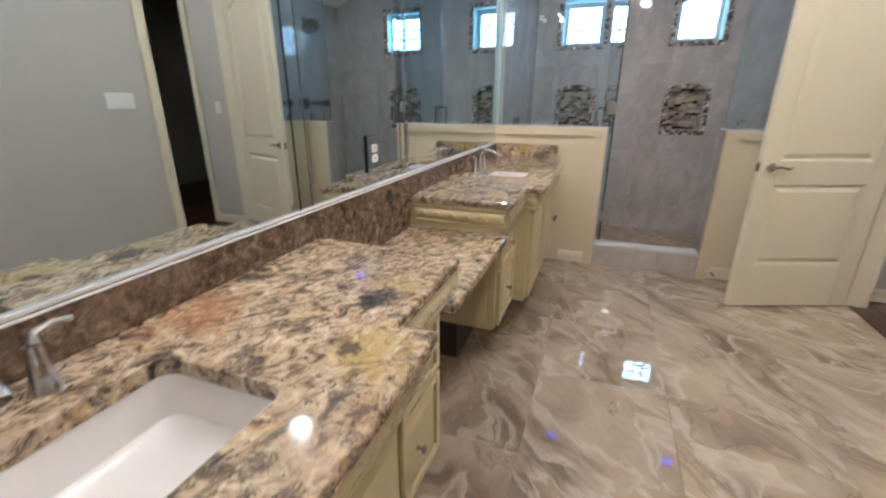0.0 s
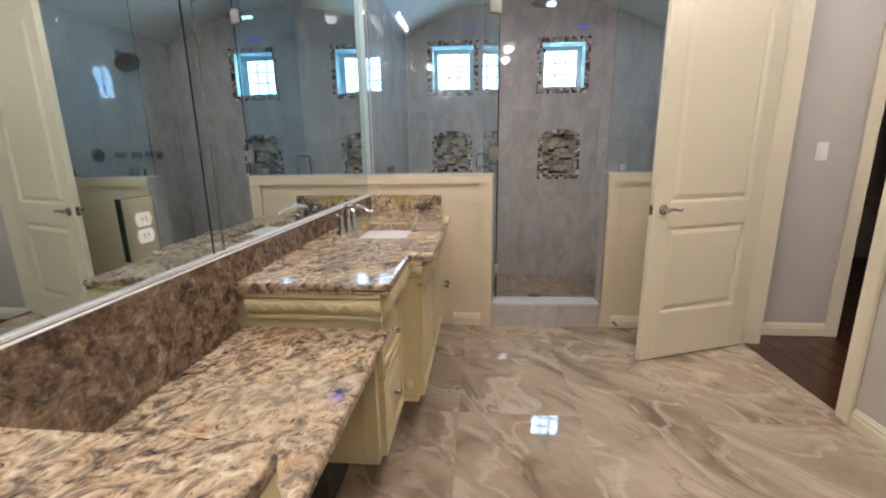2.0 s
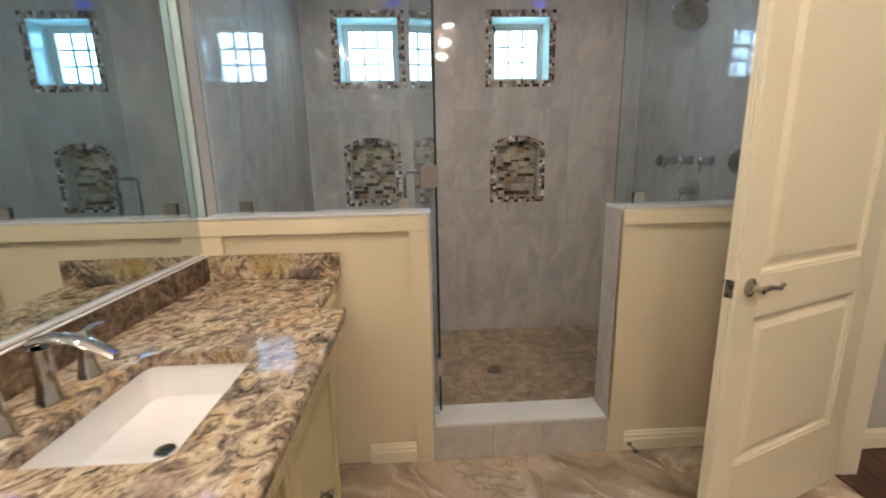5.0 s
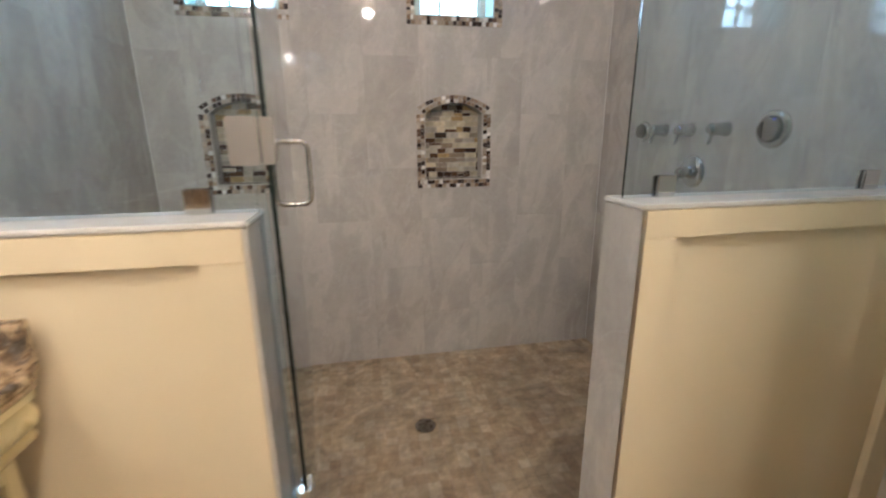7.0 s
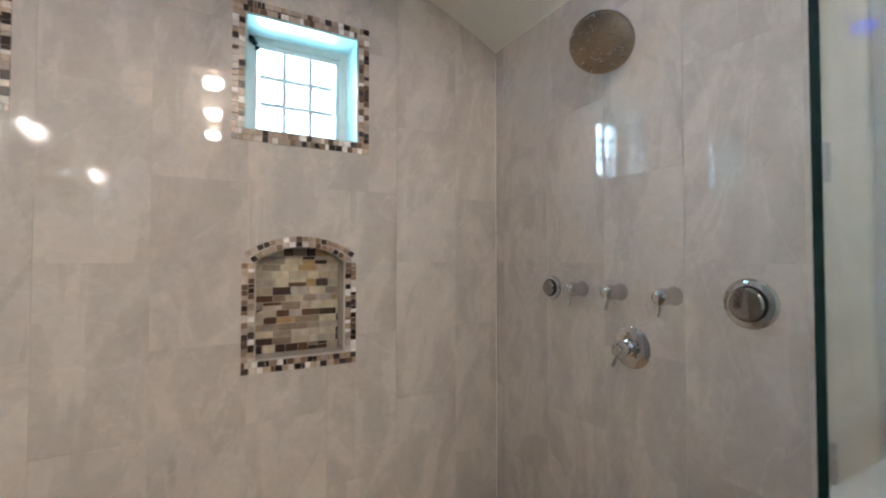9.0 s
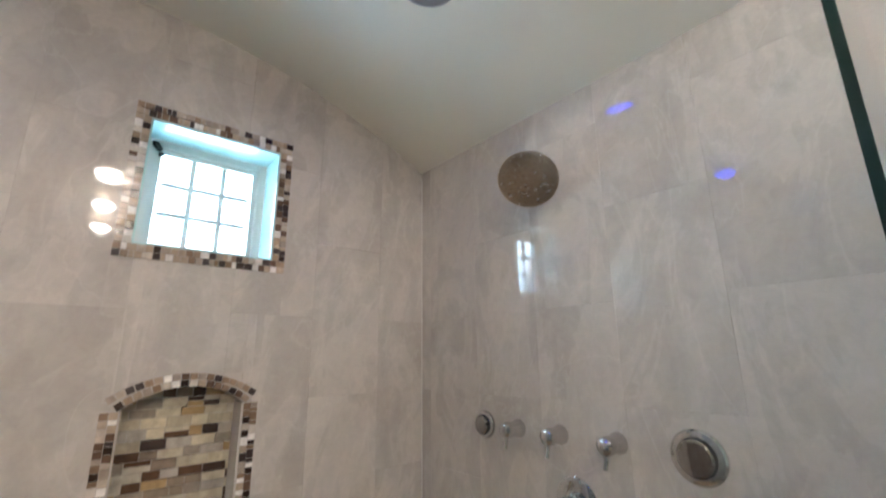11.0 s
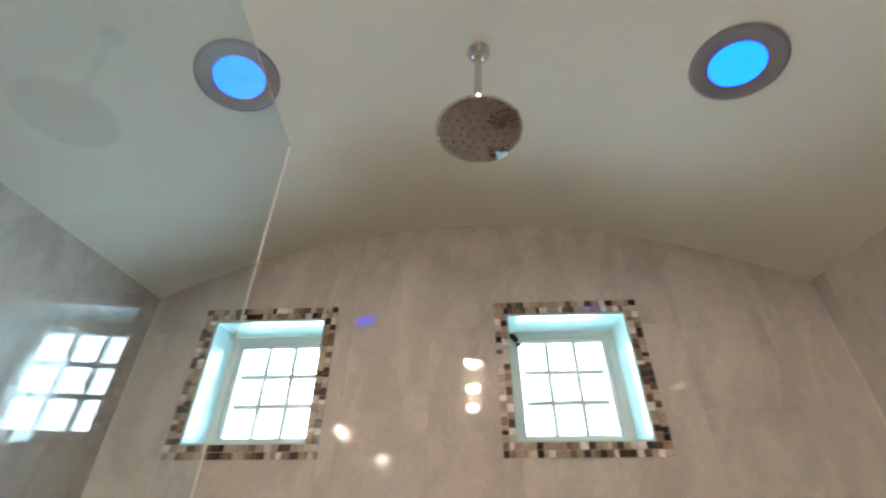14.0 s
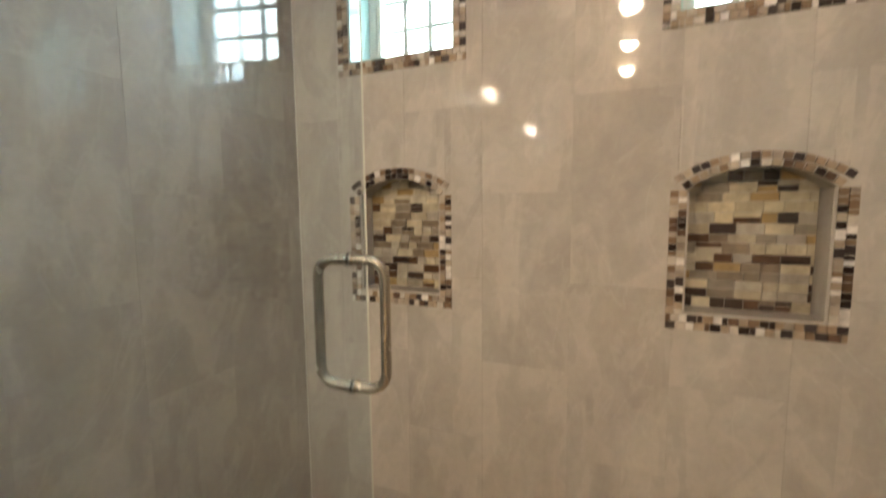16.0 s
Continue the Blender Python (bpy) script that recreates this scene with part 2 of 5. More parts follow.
def chips(name, colours, rough=0.2, island=False, grain=30.0, mottle=(3.2, 0.80, 1.12)):
    """Small tiles, each of one of the colours."""
    m, nt, b = mat(name, rough)
    if island:
        r = nt.nodes.new("ShaderNodeNewGeometry").outputs["Random Per Island"]
    else:
        r = nt.nodes.new("ShaderNodeObjectInfo").outputs["Random"]
    n = len(colours)
    c = ramp(nt, r, [(i / n, k) for i, k in enumerate(colours)], "CONSTANT")
    g = ramp(nt, tex_noise(nt, coords(nt), grain, 5, 0.65), [(0.3, grey(0.72)), (0.7, grey(1.15))])
    c = mix(nt, 1.0, c, g, "MULTIPLY")
    wear = ramp(nt, tex_noise(nt, coords(nt), mottle[0], 6, 0.65, 0.8), [(0.35, grey(mottle[1])), (0.65, grey(mottle[2]))])
    nt.links.new(mix(nt, 1.0, c, wear, "MULTIPLY"), b.inputs["Base Color"])
    return m


MOSAIC = chips("mosaic_chip", [(0.42, 0.33, 0.24), (0.035, 0.022, 0.016), (0.50, 0.42, 0.33), (0.24, 0.16, 0.10), (0.80, 0.76, 0.70),
               (0.36, 0.30, 0.24), (0.14, 0.085, 0.055), (0.46, 0.36, 0.26), (0.06, 0.045, 0.04), (0.33, 0.24, 0.16), (0.58, 0.52, 0.44)], 0.12)
LINEAR = chips("linear_mosaic", [(0.42, 0.36, 0.26), (0.10, 0.055, 0.03), (0.50, 0.43, 0.31), (0.27, 0.23, 0.18), (0.36, 0.25, 0.12),
               (0.46, 0.41, 0.32), (0.055, 0.035, 0.025), (0.38, 0.34, 0.28), (0.55, 0.47, 0.33), (0.22, 0.17, 0.12)], 0.15)
PAN = [(0.45, 0.335, 0.21), (0.49, 0.375, 0.245), (0.42, 0.31, 0.19), (0.52, 0.41, 0.275), (0.46, 0.345, 0.215), (0.39, 0.28, 0.17), (0.48, 0.36, 0.23)]
PAN_CHIP = chips("shower_pan_tile", PAN, 0.3, mottle=(4.5, 0.62, 1.2))
PAN_REST = chips("shower_pan_tile_rest", PAN, 0.3, True, mottle=(4.5, 0.62, 1.2))
GRANITE, SPLASH, FLOOR_TILE, WALL_TILE = granite(), granite_dark(), marble_floor(), wall_tile()
GROUT = painted("grout", (0.45, 0.41, 0.355), 0.8, 0.08, 0.2, 150)
FLOOR_GROUT = painted("floor_grout", (0.22, 0.18, 0.145), 0.7, 0.1, 0.2, 150)
PAN_GROUT = painted("pan_grout", (0.43, 0.32, 0.205), 0.8, 0.08, 0.2, 150)
CAP = painted("cap_stone", (0.60, 0.575, 0.53), 0.12, 0.06, 0.02, 30)


def wood_floor():
    m, nt, b = mat("dark_wood_floor", 0.22)
    v = coords(nt, (14, 1.0, 1), (0, 0, 0), 3.0)
    c = ramp(nt, tex_noise(nt, v, 3.0, 7, 0.65, 0.6), [(0.3, (0.030, 0.011, 0.006)), (0.6, (0.062, 0.024, 0.012)), (0.8, (0.095, 0.040, 0.020))])
    nt.links.new(c, b.inputs["Base Color"])
    bump(nt, b, tex_noise(nt, v, 6, 4), 0.1, 0.003)
    return m


WOOD = wood_floor()


def metal(name, colour, rough):
    m, nt, b = mat(name, rough, 1.0, colour)
    n = tex_noise(nt, coords(nt), 60, 3)
    nt.links.new(ramp(nt, n, [(0.3, grey(rough * 0.7)), (0.8, grey(rough * 1.5))]), b.inputs["Roughness"])
    return m


CHROME = metal("chrome", (0.62, 0.62, 0.62), 0.05)
NICKEL = metal("brushed_nickel", (0.52, 0.48, 0.42), 0.22)
BRONZE = metal("bronze_edge", (0.52, 0.44, 0.35), 0.4)
PEWTER = metal("dark_pewter", (0.22, 0.19, 0.16), 0.3)
STEEL = metal("shower_face_steel", (0.34, 0.33, 0.32), 0.04)
SATIN = metal("satin_nozzle_plate", (0.50, 0.49, 0.47), 0.22)
TRIMRING = mat("can_trim", 0.3, 0.6, (0.30, 0.29, 0.29))[0]
MIRROR = mat("mirror_silver", 0.0, 1.0, (0.63, 0.71, 0.73))[0]
# cream tone: light caught by the door's free edge, put into its colour
DOOR_EDGE_LIT = painted("lit_polished_glass_edge", (0.62, 0.60, 0.50), 0.08, 0.1, 0.0, 40)
MIRROR_EDGE = painted("mirror_edge", (0.36, 0.45, 0.43), 0.1, 0.1, 0.0, 40)
EDGE = painted("green_glass_edge", (0.004, 0.015, 0.013), 0.14, 0.1, 0.0, 40)
RUBBER = painted("black_rubber", (0.02, 0.02, 0.02), 0.5, 0.1, 0.05, 60)


def glass(name, colour, ior=1.45):
    m, nt, b = mat(name, 0.0, 0.0, colour)
    b.inputs["Transmission Weight"].default_value = 1.0
    b.inputs["IOR"].default_value = ior
    return m


# bluish reflected haze on the screens is put into the glass tint
GLASS = glass("clear_glass_blue_haze", (0.82, 0.93, 1.0))
PANE = glass("window_pane", (0.93, 0.96, 0.97))
CRYSTAL = glass("crystal", (0.97, 0.95, 0.9), 1.5)


def glow(name, colour, strength):
    m, nt, b = mat(name, 0.4, 0.0, colour)
    b.inputs["Emission Color"].default_value = (*colour, 1)
    b.inputs["Emission Strength"].default_value = strength
    return m


DOME_GLASS = glow("lit_alabaster_glass", WARM, DOME_GLOW)
DOME_LAMP = glow("lit_dome_bulb", WARM, DOME_BULB)
HALL_FILL_GLASS = glow("lit_hall_fill_glass", WARM, HALL_FILL_GLOW)
BULB = glow("lit_bulb", WARM, GLOBE_GLOW)
CAN_BLUE = glow("blue_lens", (0.0, 0.042, 1.0), CAN_GLOW)
SKY_WHITE = glow("hazy_sky", (0.80, 0.92, 1.0), SKY_GLOW)


# ---- mesh helpers ----
def link(name, bm, material, parent=None, label="", bevel=0.0, smooth=False):
    """One mesh object from a bmesh; the materials may be a list."""
    if bevel:
        bmesh.ops.bevel(bm, geom=[e for e in bm.edges if e.calc_face_angle(0) > 0.6], offset=bevel, segments=2, affect="EDGES", clamp_overlap=True)
    bmesh.ops.recalc_face_normals(bm, faces=bm.faces[:])
    me = bpy.data.meshes.new(name)
    bm.to_mesh(me)
    bm.free()
    for m in material if isinstance(material, (list, tuple)) else (material,):
        me.materials.append(m)
    if smooth:
        me.shade_smooth()
        me.set_sharp_from_angle(angle=radians(35))
    ob = new(name, me)
    if parent:
        ob.parent = parent
    if label:
        ob["label"] = label
    return ob


def part(name, bm, material, parent, label="", bevel=0.0, smooth=False):
    return link(name, bm, material, parent, label, bevel, smooth)


def setting(name, bm, material, label, category, bevel=0.0, smooth=False):
    return tagged(link(name, bm, material, None, "", bevel, smooth), label, category, kind="structure")


def thing(name, label, category, group="", at=(0, 0, 0)):
    ob = new(name)
    ob.location = at
    ob.empty_display_size = 0.05
    return tagged(ob, label, category, group)


def box(x0, x1, y0, y1, z0, z1, bm=None):
    bm = bm or bmesh.new()
    m = Matrix.LocRotScale(((x0 + x1) / 2, (y0 + y1) / 2, (z0 + z1) / 2), None, (x1 - x0, y1 - y0, z1 - z0))
    bmesh.ops.create_cube(bm, size=1, matrix=m)
    return bm


def prism(pts, axis, a, b, bm=None):
    """A polygon of (u, v) pairs drawn out along the axis: x gives (y, z), y gives (x, z), z gives (x, y)."""
    bm = bm or bmesh.new()

    def place(p, d):
        return {"x": (d, p[0], p[1]), "y": (p[0], d, p[1]), "z": (p[0], p[1], d)}[axis]
    lo = [bm.verts.new(place(p, a)) for p in pts]
    hi = [bm.verts.new(place(p, b)) for p in pts]
    n = len(pts)
    bm.faces.new(lo)
    bm.faces.new(hi[::-1])
    for i in range(n):
        bm.faces.new((lo[i], lo[(i + 1) % n], hi[(i + 1) % n], hi[i]))
    bmesh.ops.recalc_face_normals(bm, faces=bm.faces[:])
    return bm


def lathe(profile, m=None, n=28, bm=None):
    """A turned shape from (radius, height) pairs round z, then placed by m."""
    bm = bm or bmesh.new()
    rings = []
    for r, z in profile:
        if r < 1e-5:
            rings.append([bm.verts.new((0, 0, z))])
        else:
            rings.append([bm.verts.new((r * math.cos(2 * math.pi * i / n), r * math.sin(2 * math.pi * i / n), z)) for i in range(n)])
    made = [v for ring in rings for v in ring]
    for a, b in zip(rings, rings[1:]):
        for i in range(n):
            j = (i + 1) % n
            f = [a[i % len(a)], a[j % len(a)], b[j % len(b)], b[i % len(b)]]
            f = list(dict.fromkeys(f))
            if len(f) > 2:
                bm.faces.new(f)
    for ring in (rings[0], rings[-1]):
        if len(ring) > 2:
            bm.faces.new(ring)
    if m is not None:
        bmesh.ops.transform(bm, matrix=m, verts=made)
    return bm


def tube(points, radius, n=12, bm=None, taper=None):
    """A round bar along points."""
    bm = bm or bmesh.new()
    pts = [Vector(p) for p in points]
    rings = []
    up = Vector((0.13, 0.27, 0.95))
    for i, p in enumerate(pts):
        d = (pts[min(i + 1, len(pts) - 1)] - pts[max(i - 1, 0)]).normalized()
        s = d.cross(up)
        if s.length < 0.1:
            s = d.cross(Vector((1, 0, 0)))
        s.normalize()
        t = d.cross(s)
        r = radius if taper is None else radius * taper[i]
        rings.append([bm.verts.new(p + r * (math.cos(2 * math.pi * k / n) * s + math.sin(2 * math.pi * k / n) * t)) for k in range(n)])
    for a, b in zip(rings, rings[1:]):
        for i in range(n):
            bm.faces.new((a[i], a[(i + 1) % n], b[(i + 1) % n], b[i]))
    bm.faces.new(rings[0][::-1])
    bm.faces.new(rings[-1])
    return bm


def arc(cx, cy, r, a0, a1, n):
    return [(cx + r * math.cos(radians(a0 + (a1 - a0) * i / n)), cy + r * math.sin(radians(a0 + (a1 - a0) * i / n))) for i in range(n + 1)]


def vault_z(x):
    return VZ - VR + math.sqrt(VR * VR - (x - VX) ** 2)


def cut_rects(rect, holes):
    """The rest of a rectangle (u0, u1, v0, v1) when the holes are taken out, as rectangles."""
    out = [rect]
    for h in holes:
        nxt = []
        for u0, u1, v0, v1 in out:
            if h[1] <= u0 or h[0] >= u1 or h[3] <= v0 or h[2] >= v1:
                nxt.append((u0, u1, v0, v1))
                continue
            if h[0] > u0:
                nxt.append((u0, h[0], v0, v1))
            if h[1] < u1:
                nxt.append((h[1], u1, v0, v1))
            a, b = max(u0, h[0]), min(u1, h[1])
            if h[2] > v0:
                nxt.append((a, b, v0, h[2]))
            if h[3] < v1:
                nxt.append((a, b, h[3], v1))
        out = [r for r in nxt if r[1] - r[0] > 0.004 and r[3] - r[2] > 0.004]
    return out


# ---- the shell ----
floor = setting("floor", box(XL - 0.1, XR + 0.06, Y0 - 0.1, YF + 0.02, -0.25, -0.003), FLOOR_GROUT, "glossy grey-brown marble-look tile floor with diagonal veins", "floor")
setting("ceiling", box(XL - 0.1, XR + 0.15, Y0 - 0.1, YF, ZC, ZC + 0.1), CEIL, "plain off-white painted bathroom ceiling", "ceiling")
setting("wall_left", box(XW - 0.12, XW, Y0 - 0.1, YF, -0.2, ZC), WALL, "greige painted wall behind the vanity mirrors", "wall")
setting("wall_rear", box(XW, XR, Y0 - 0.12, Y0, -0.2, ZC), WALL, "plain greige painted wall", "wall")
bm = box(XR, XR + 0.115, Y0, DY0, -0.2, ZC)
box(XR, XR + 0.115, DY0, DY1, DH, ZC, bm)
box(XR, XR + 0.115, DY1, YF, -0.2, ZC, bm)
setting("wall_right", bm, WALL, "greige painted wall with a doorway", "wall")

# shower shell: backing walls carry the tiles
T = 0.0025
WO = 0.222   # half of a window opening
WZ0, WZ1 = 1.932, 2.384
NI = 0.1755   # half of a niche opening


holes = [(w - WO, w + WO, WZ0, WZ1) for w in WINS] + [(n - NI, n + NI, 1.038, 1.49) for n in NICH]
bm = bmesh.new()
for u0, u1, v0, v1 in cut_rects((XL - 0.1, XS + 0.12, -0.25, ZC), holes):
    box(u0, u1, YB + T, YB + 0.14, v0, v1, bm)
for n in NICH:
    box(n - NI - 0.02, n + NI + 0.02, YB + 0.102, YB + 0.14, 1.0, 1.52, bm)
for u0, u1, v0, v1 in cut_rects((XL - 0.1, XS + 0.12, -0.25, ZC), [(w - WO, w + WO, WZ0, WZ1) for w in WINS]):
    box(u0, u1, YB + 0.142, YB + 0.24, v0, v1, bm)
wall_back = setting("wall_back", bm, GROUT, "shower back wall of large glossy grey-taupe tiles with two small windows and two niches", "wall")
wall_side_right = setting("wall_shower_right", box(XS + T, XS + 0.12, YF, YB + T, -0.25, ZC), GROUT, "shower side wall of glossy grey-taupe tiles carrying the valves", "wall")
wall_side_left = setting("wall_shower_left", box(XL - 0.12, XL - T, YF, YB + T, -0.25, ZC), GROUT, "shower side wall of glossy grey-taupe tiles", "wall")

for cx, s in ((XS, -1), (XL, 1)):
    part("caulk_line", box(*sorted((cx, cx + s * 0.002)), YB - 0.002, YB - 0.0002, ZSH, 2.46), CAULK, wall_back, "thin pale caulk line")

# vault and the wall above its mouth
arcpts = [(XL - T + (XS - XL + 2 * T) * i / 40, 0) for i in range(41)]
arcpts = [(x, vault_z(x)) for x, _ in arcpts]
setting("ceiling_vault", prism(arcpts + [(XS + T, ZC), (XL - T, ZC)], "y", YF + 0.1, YB + T), CEIL, "smooth off-white barrel-vaulted shower ceiling", "ceiling", smooth=True)
setting("wall_header", prism([(XW - 0.1, arcpts[0][1])] + arcpts + [(XS + 0.1, arcpts[-1][1]), (XS + 0.1, ZC), (XW - 0.1, ZC)], "y", YF, YF + 0.098), WALL, "greige wall above the arched shower mouth", "wall", smooth=True)

# shower floor and curb
shower_floor = setting("floor_shower", box(XL - T, XS + T, YK - 0.05, YB + T, -0.25, ZSH - 0.004), PAN_GROUT, "tan stone mosaic shower floor sloping to a round drain", "floor")
curb = setting("curb", box(OX0 - 0.02, OX1 + 0.02, YF + 0.008, YK + 0.012, -0.2, ZCURB - 0.014), GROUT, "tiled shower curb with a pale stone cap", "curb")
part("cap", box(OX0 + 0.002, OX1 - 0.002, YF - 0.004, YK + 0.022, ZCURB - 0.013, ZCURB), CAP, curb, "pale stone cap", 0.003)
for a, b in ((OX0, 0.56), (0.562, OX1)):
    part("tile", box(a, b, YF - 0.002, YF + 0.007, 0.002, ZCURB - 0.015), WALL_TILE, curb)
    part("tile", box(a, b, YK + 0.012, YK + 0.02, ZSH, ZCURB - 0.015), WALL_TILE, curb)


def knee_wall(name, x0, x1, end):
    """A half wall: panelled towards the room, tiled inside and on its free end, with a stone cap."""
    bm = box(x0, x1, YF + 0.012, YK - 0.012, -0.2, ZK - 0.012)
    k = setting(name, bm, KNEE, "half-height shower wall, cream panelled outside and tiled inside", "half wall")
    st = 0.078
    part("panel", box(x0, x1, YF + 0.0095, YF + 0.0115, 0.0, ZK - 0.0125), KNEE, k)
    part("rail", box(x0, x1, YF - 0.013, YF + 0.009, ZK - 0.076, ZK - 0.0125), KNEE, k, "", 0.002)
    e0, e1 = (x1 - st, x1) if end == 1 else (x0, x0 + st)
    part("stile", box(e0, e1, YF - 0.013, YF + 0.009, 0.0, ZK - 0.0765), KNEE, k, "", 0.002)
    if end == 1:
        part("stile", box(x0, x0 + 0.09, YF - 0.013, YF + 0.009, 0.0, ZK - 0.0765), KNEE, k, "", 0.002)
        part("end_tile", box(x1 + 0.0005, x1 + 0.010, YF - 0.012, YK, ZCURB + 0.001, ZK - 0.0125), WALL_TILE, k, "grey-taupe tile", 0.001)
        part("cap", box(x0, x1 + 0.013, YF - 0.015, YK + 0.004, ZK - 0.011, ZK), CAP, k, "pale stone cap", 0.003)
    else:
        part("stile", box(x1 - 0.09, x1, YF - 0.013, YF + 0.009, 0.0, ZK - 0.0765), KNEE, k, "", 0.002)
        part("end_tile", box(x0 - 0.010, x0 - 0.0005, YF - 0.012, YK, ZCURB + 0.001, ZK - 0.0125), WALL_TILE, k, "grey-taupe tile", 0.001)
        part("edge_trim", box(x0 - 0.0105, x0 - 0.0005, YF - 0.0152, YF - 0.0122, ZCURB + 0.001, ZK - 0.0125), BRONZE, k, "thin bronze tile edge")
        part("cap", box(x0 - 0.013, x1, YF - 0.015, YK + 0.004, ZK - 0.011, ZK), CAP, k, "pale stone cap", 0.003)
    w = (x1 - x0) / 3
    for i in range(3):
        for z0, z1 in ((ZSH, 0.5), (0.5015, ZK - 0.0125)):
            part("tile", box(x0 + i * w, x0 + (i + 1) * w - 0.0015, YK - 0.0115, YK, z0, z1), WALL_TILE, k)
    return k


knee_wall("knee_wall_left", XW, OX0, 1)
knee_wall("knee_wall_right", OX1, XS, -1)


def baseboard(name, along, a, b, face, out):
    """A stepped white skirting; along x or y from a to b, on the wall face, standing out by the sign."""
    prof = [(0, 0), (0.016, 0), (0.016, 0.055), (0.012, 0.062), (0.012, 0.074), (0.007, 0.082), (0.004, 0.092), (0, 0.094)]
    pts = [(face + out * (d + 0.001), z + 0.002) for d, z in prof]
    bm = prism(pts, "x" if along == "x" else "y", a, b)
    return setting(name, bm, WHITE, "white painted stepped skirting board", "skirting")


baseboard("baseboard", "x", 0.0, OX0 - 0.079, YF + 0.0092, -1)
baseboard("baseboard", "x", OX1 + 0.079, XR - 0.077, YF + 0.0092, -1)
baseboard("baseboard", "y", Y0, DY0 - 0.09, XR, -1)
baseboard("baseboard", "x", XW, XR, Y0, 1)

# the room beyond the doorway
HY, HX = 6.10, 5.2
setting("floor_hall", box(XR + 0.05, HX, 3.2, HY + 2.5, -0.25, -0.012), WOOD, "dark brown glossy wood floor", "floor")
bm = box(XR + 0.117, 2.70, HY, HY + 0.12, -0.2, 2.9)
box(2.70, 3.52, HY, HY + 0.12, 2.45, 2.9, bm)
box(3.52, HX, HY, HY + 0.12, -0.2, 2.9, bm)
setting("wall_hall_north", bm, WALL, "greige painted wall with a light switch and a dark doorway", "wall")
setting("wall_hall_east", box(HX, HX + 0.1, 3.1, HY + 2.5, -0.2, 2.9), WALL, "plain greige painted wall", "wall")
setting("wall_hall_south", box(XR + 0.117, HX, 3.1, 3.2, -0.2, 2.9), WALL, "plain greige painted wall", "wall")
setting("wall_hall_far", box(XR + 0.15, HX, HY + 2.4, HY + 2.5, -0.2, 2.9), WALL, "plain wall added to keep the far room unlit", "wall")
# unseen wall, added to stop sky light leaking into the far room
setting("wall_hall_west_blocker", box(XR + 0.137, XR + 0.2, HY + 0.12, HY + 2.4, -0.2, 2.9), WALL, "plain wall added to keep the far room unlit", "wall")
setting("ceiling_hall", box(XR + 0.117, HX, 3.1, HY + 2.5, 2.9, 3.0), CEIL, "plain off-white ceiling", "ceiling")
setting("threshold", box(XR + 0.02, XR + 0.05, DY0, DY1, -0.01, 0.004), WOOD, "dark wood threshold strip", "threshold", 0.002)
baseboard("baseboard", "x", XR + 0.14, 2.62, HY, -1)


# ---- doorway, door, casings ----
def casing_set(name, face, out, y0, y1, top, label):
    """Flat-profiled white casing round a doorway in a wall across x."""
    s = setting(name, box(face + out * 0.004 - 0.002, face + out * 0.016, y0 - 0.085, y0 - 0.006, 0.0, top + 0.09) if out > 0 else
                box(face - 0.016, face - 0.002, y0 - 0.085, y0 - 0.006, 0.0, top + 0.09), WHITE, label, "door casing", 0.003)
    a, b = (face + 0.002, face + 0.016) if out > 0 else (face - 0.016, face - 0.002)
    part("casing", box(a, b, y1 + 0.006, y1 + 0.085, 0.0, top + 0.09), WHITE, s, "", 0.003)
    part("casing", box(a, b, y0 - 0.005, y1 + 0.005, top + 0.006, top + 0.09), WHITE, s, "", 0.003)
    a2, b2 = (face + 0.016, face + 0.024) if out > 0 else (face - 0.024, face - 0.016)
    part("outer_bead", box(a2, b2, y0 - 0.085, y0 - 0.062, 0.0, top + 0.09), WHITE, s, "", 0.003)
    part("outer_bead", box(a2, b2, y1 + 0.062, y1 + 0.085, 0.0, top + 0.09), WHITE, s, "", 0.003)
    return s


trim = casing_set("door_trim", XR, -1, DY0, DY1, DH, "cream-white painted door casing")
casing_set("door_trim_hall", XR + 0.115, 1, DY0, DY1, DH, "cream-white painted door casing")
part("jamb", box(XR - 0.002, XR + 0.117, DY0 - 0.005, DY0 + 0.012, 0.0, DH), WHITE, trim)
part("jamb", box(XR - 0.002, XR + 0.117, DY1 - 0.006, DY1 + 0.005, 0.0, DH), WHITE, trim)
part("head_jamb", box(XR - 0.002, XR + 0.117, DY0 + 0.013, DY1 - 0.007, DH - 0.012, DH + 0.005), WHITE, trim)
part("stop", box(XR + 0.05, XR + 0.07, DY0 + 0.0125, DY0 + 0.022, 0.0, DH - 0.013), WHITE, trim)
part("strike_plate", box(XR + 0.012, XR + 0.038, DY0 + 0.0122, DY0 + 0.0138, 0.92, 1.0), PEWTER, trim, "dark metal strike plate")
# casing of the dark doorway beyond
bm = box(2.62, 2.70, HY - 0.018, HY - 0.002, 0, 2.53)
c2 = setting("door_trim_beyond", bm, WHITE, "cream-white casing of the dark doorway beyond", "door casing", 0.003)
part("casing", box(3.52, 3.60, HY - 0.018, HY - 0.002, 0, 2.53), WHITE, c2, "", 0.003)
part("casing", box(2.701, 3.519, HY - 0.018, HY - 0.002, 2.45, 2.53), WHITE, c2, "", 0.003)
part("jamb", box(2.70, 2.715, HY - 0.002, HY + 0.122, 0, 2.45), WHITE, c2)

W, H2 = 0.820, 2.425


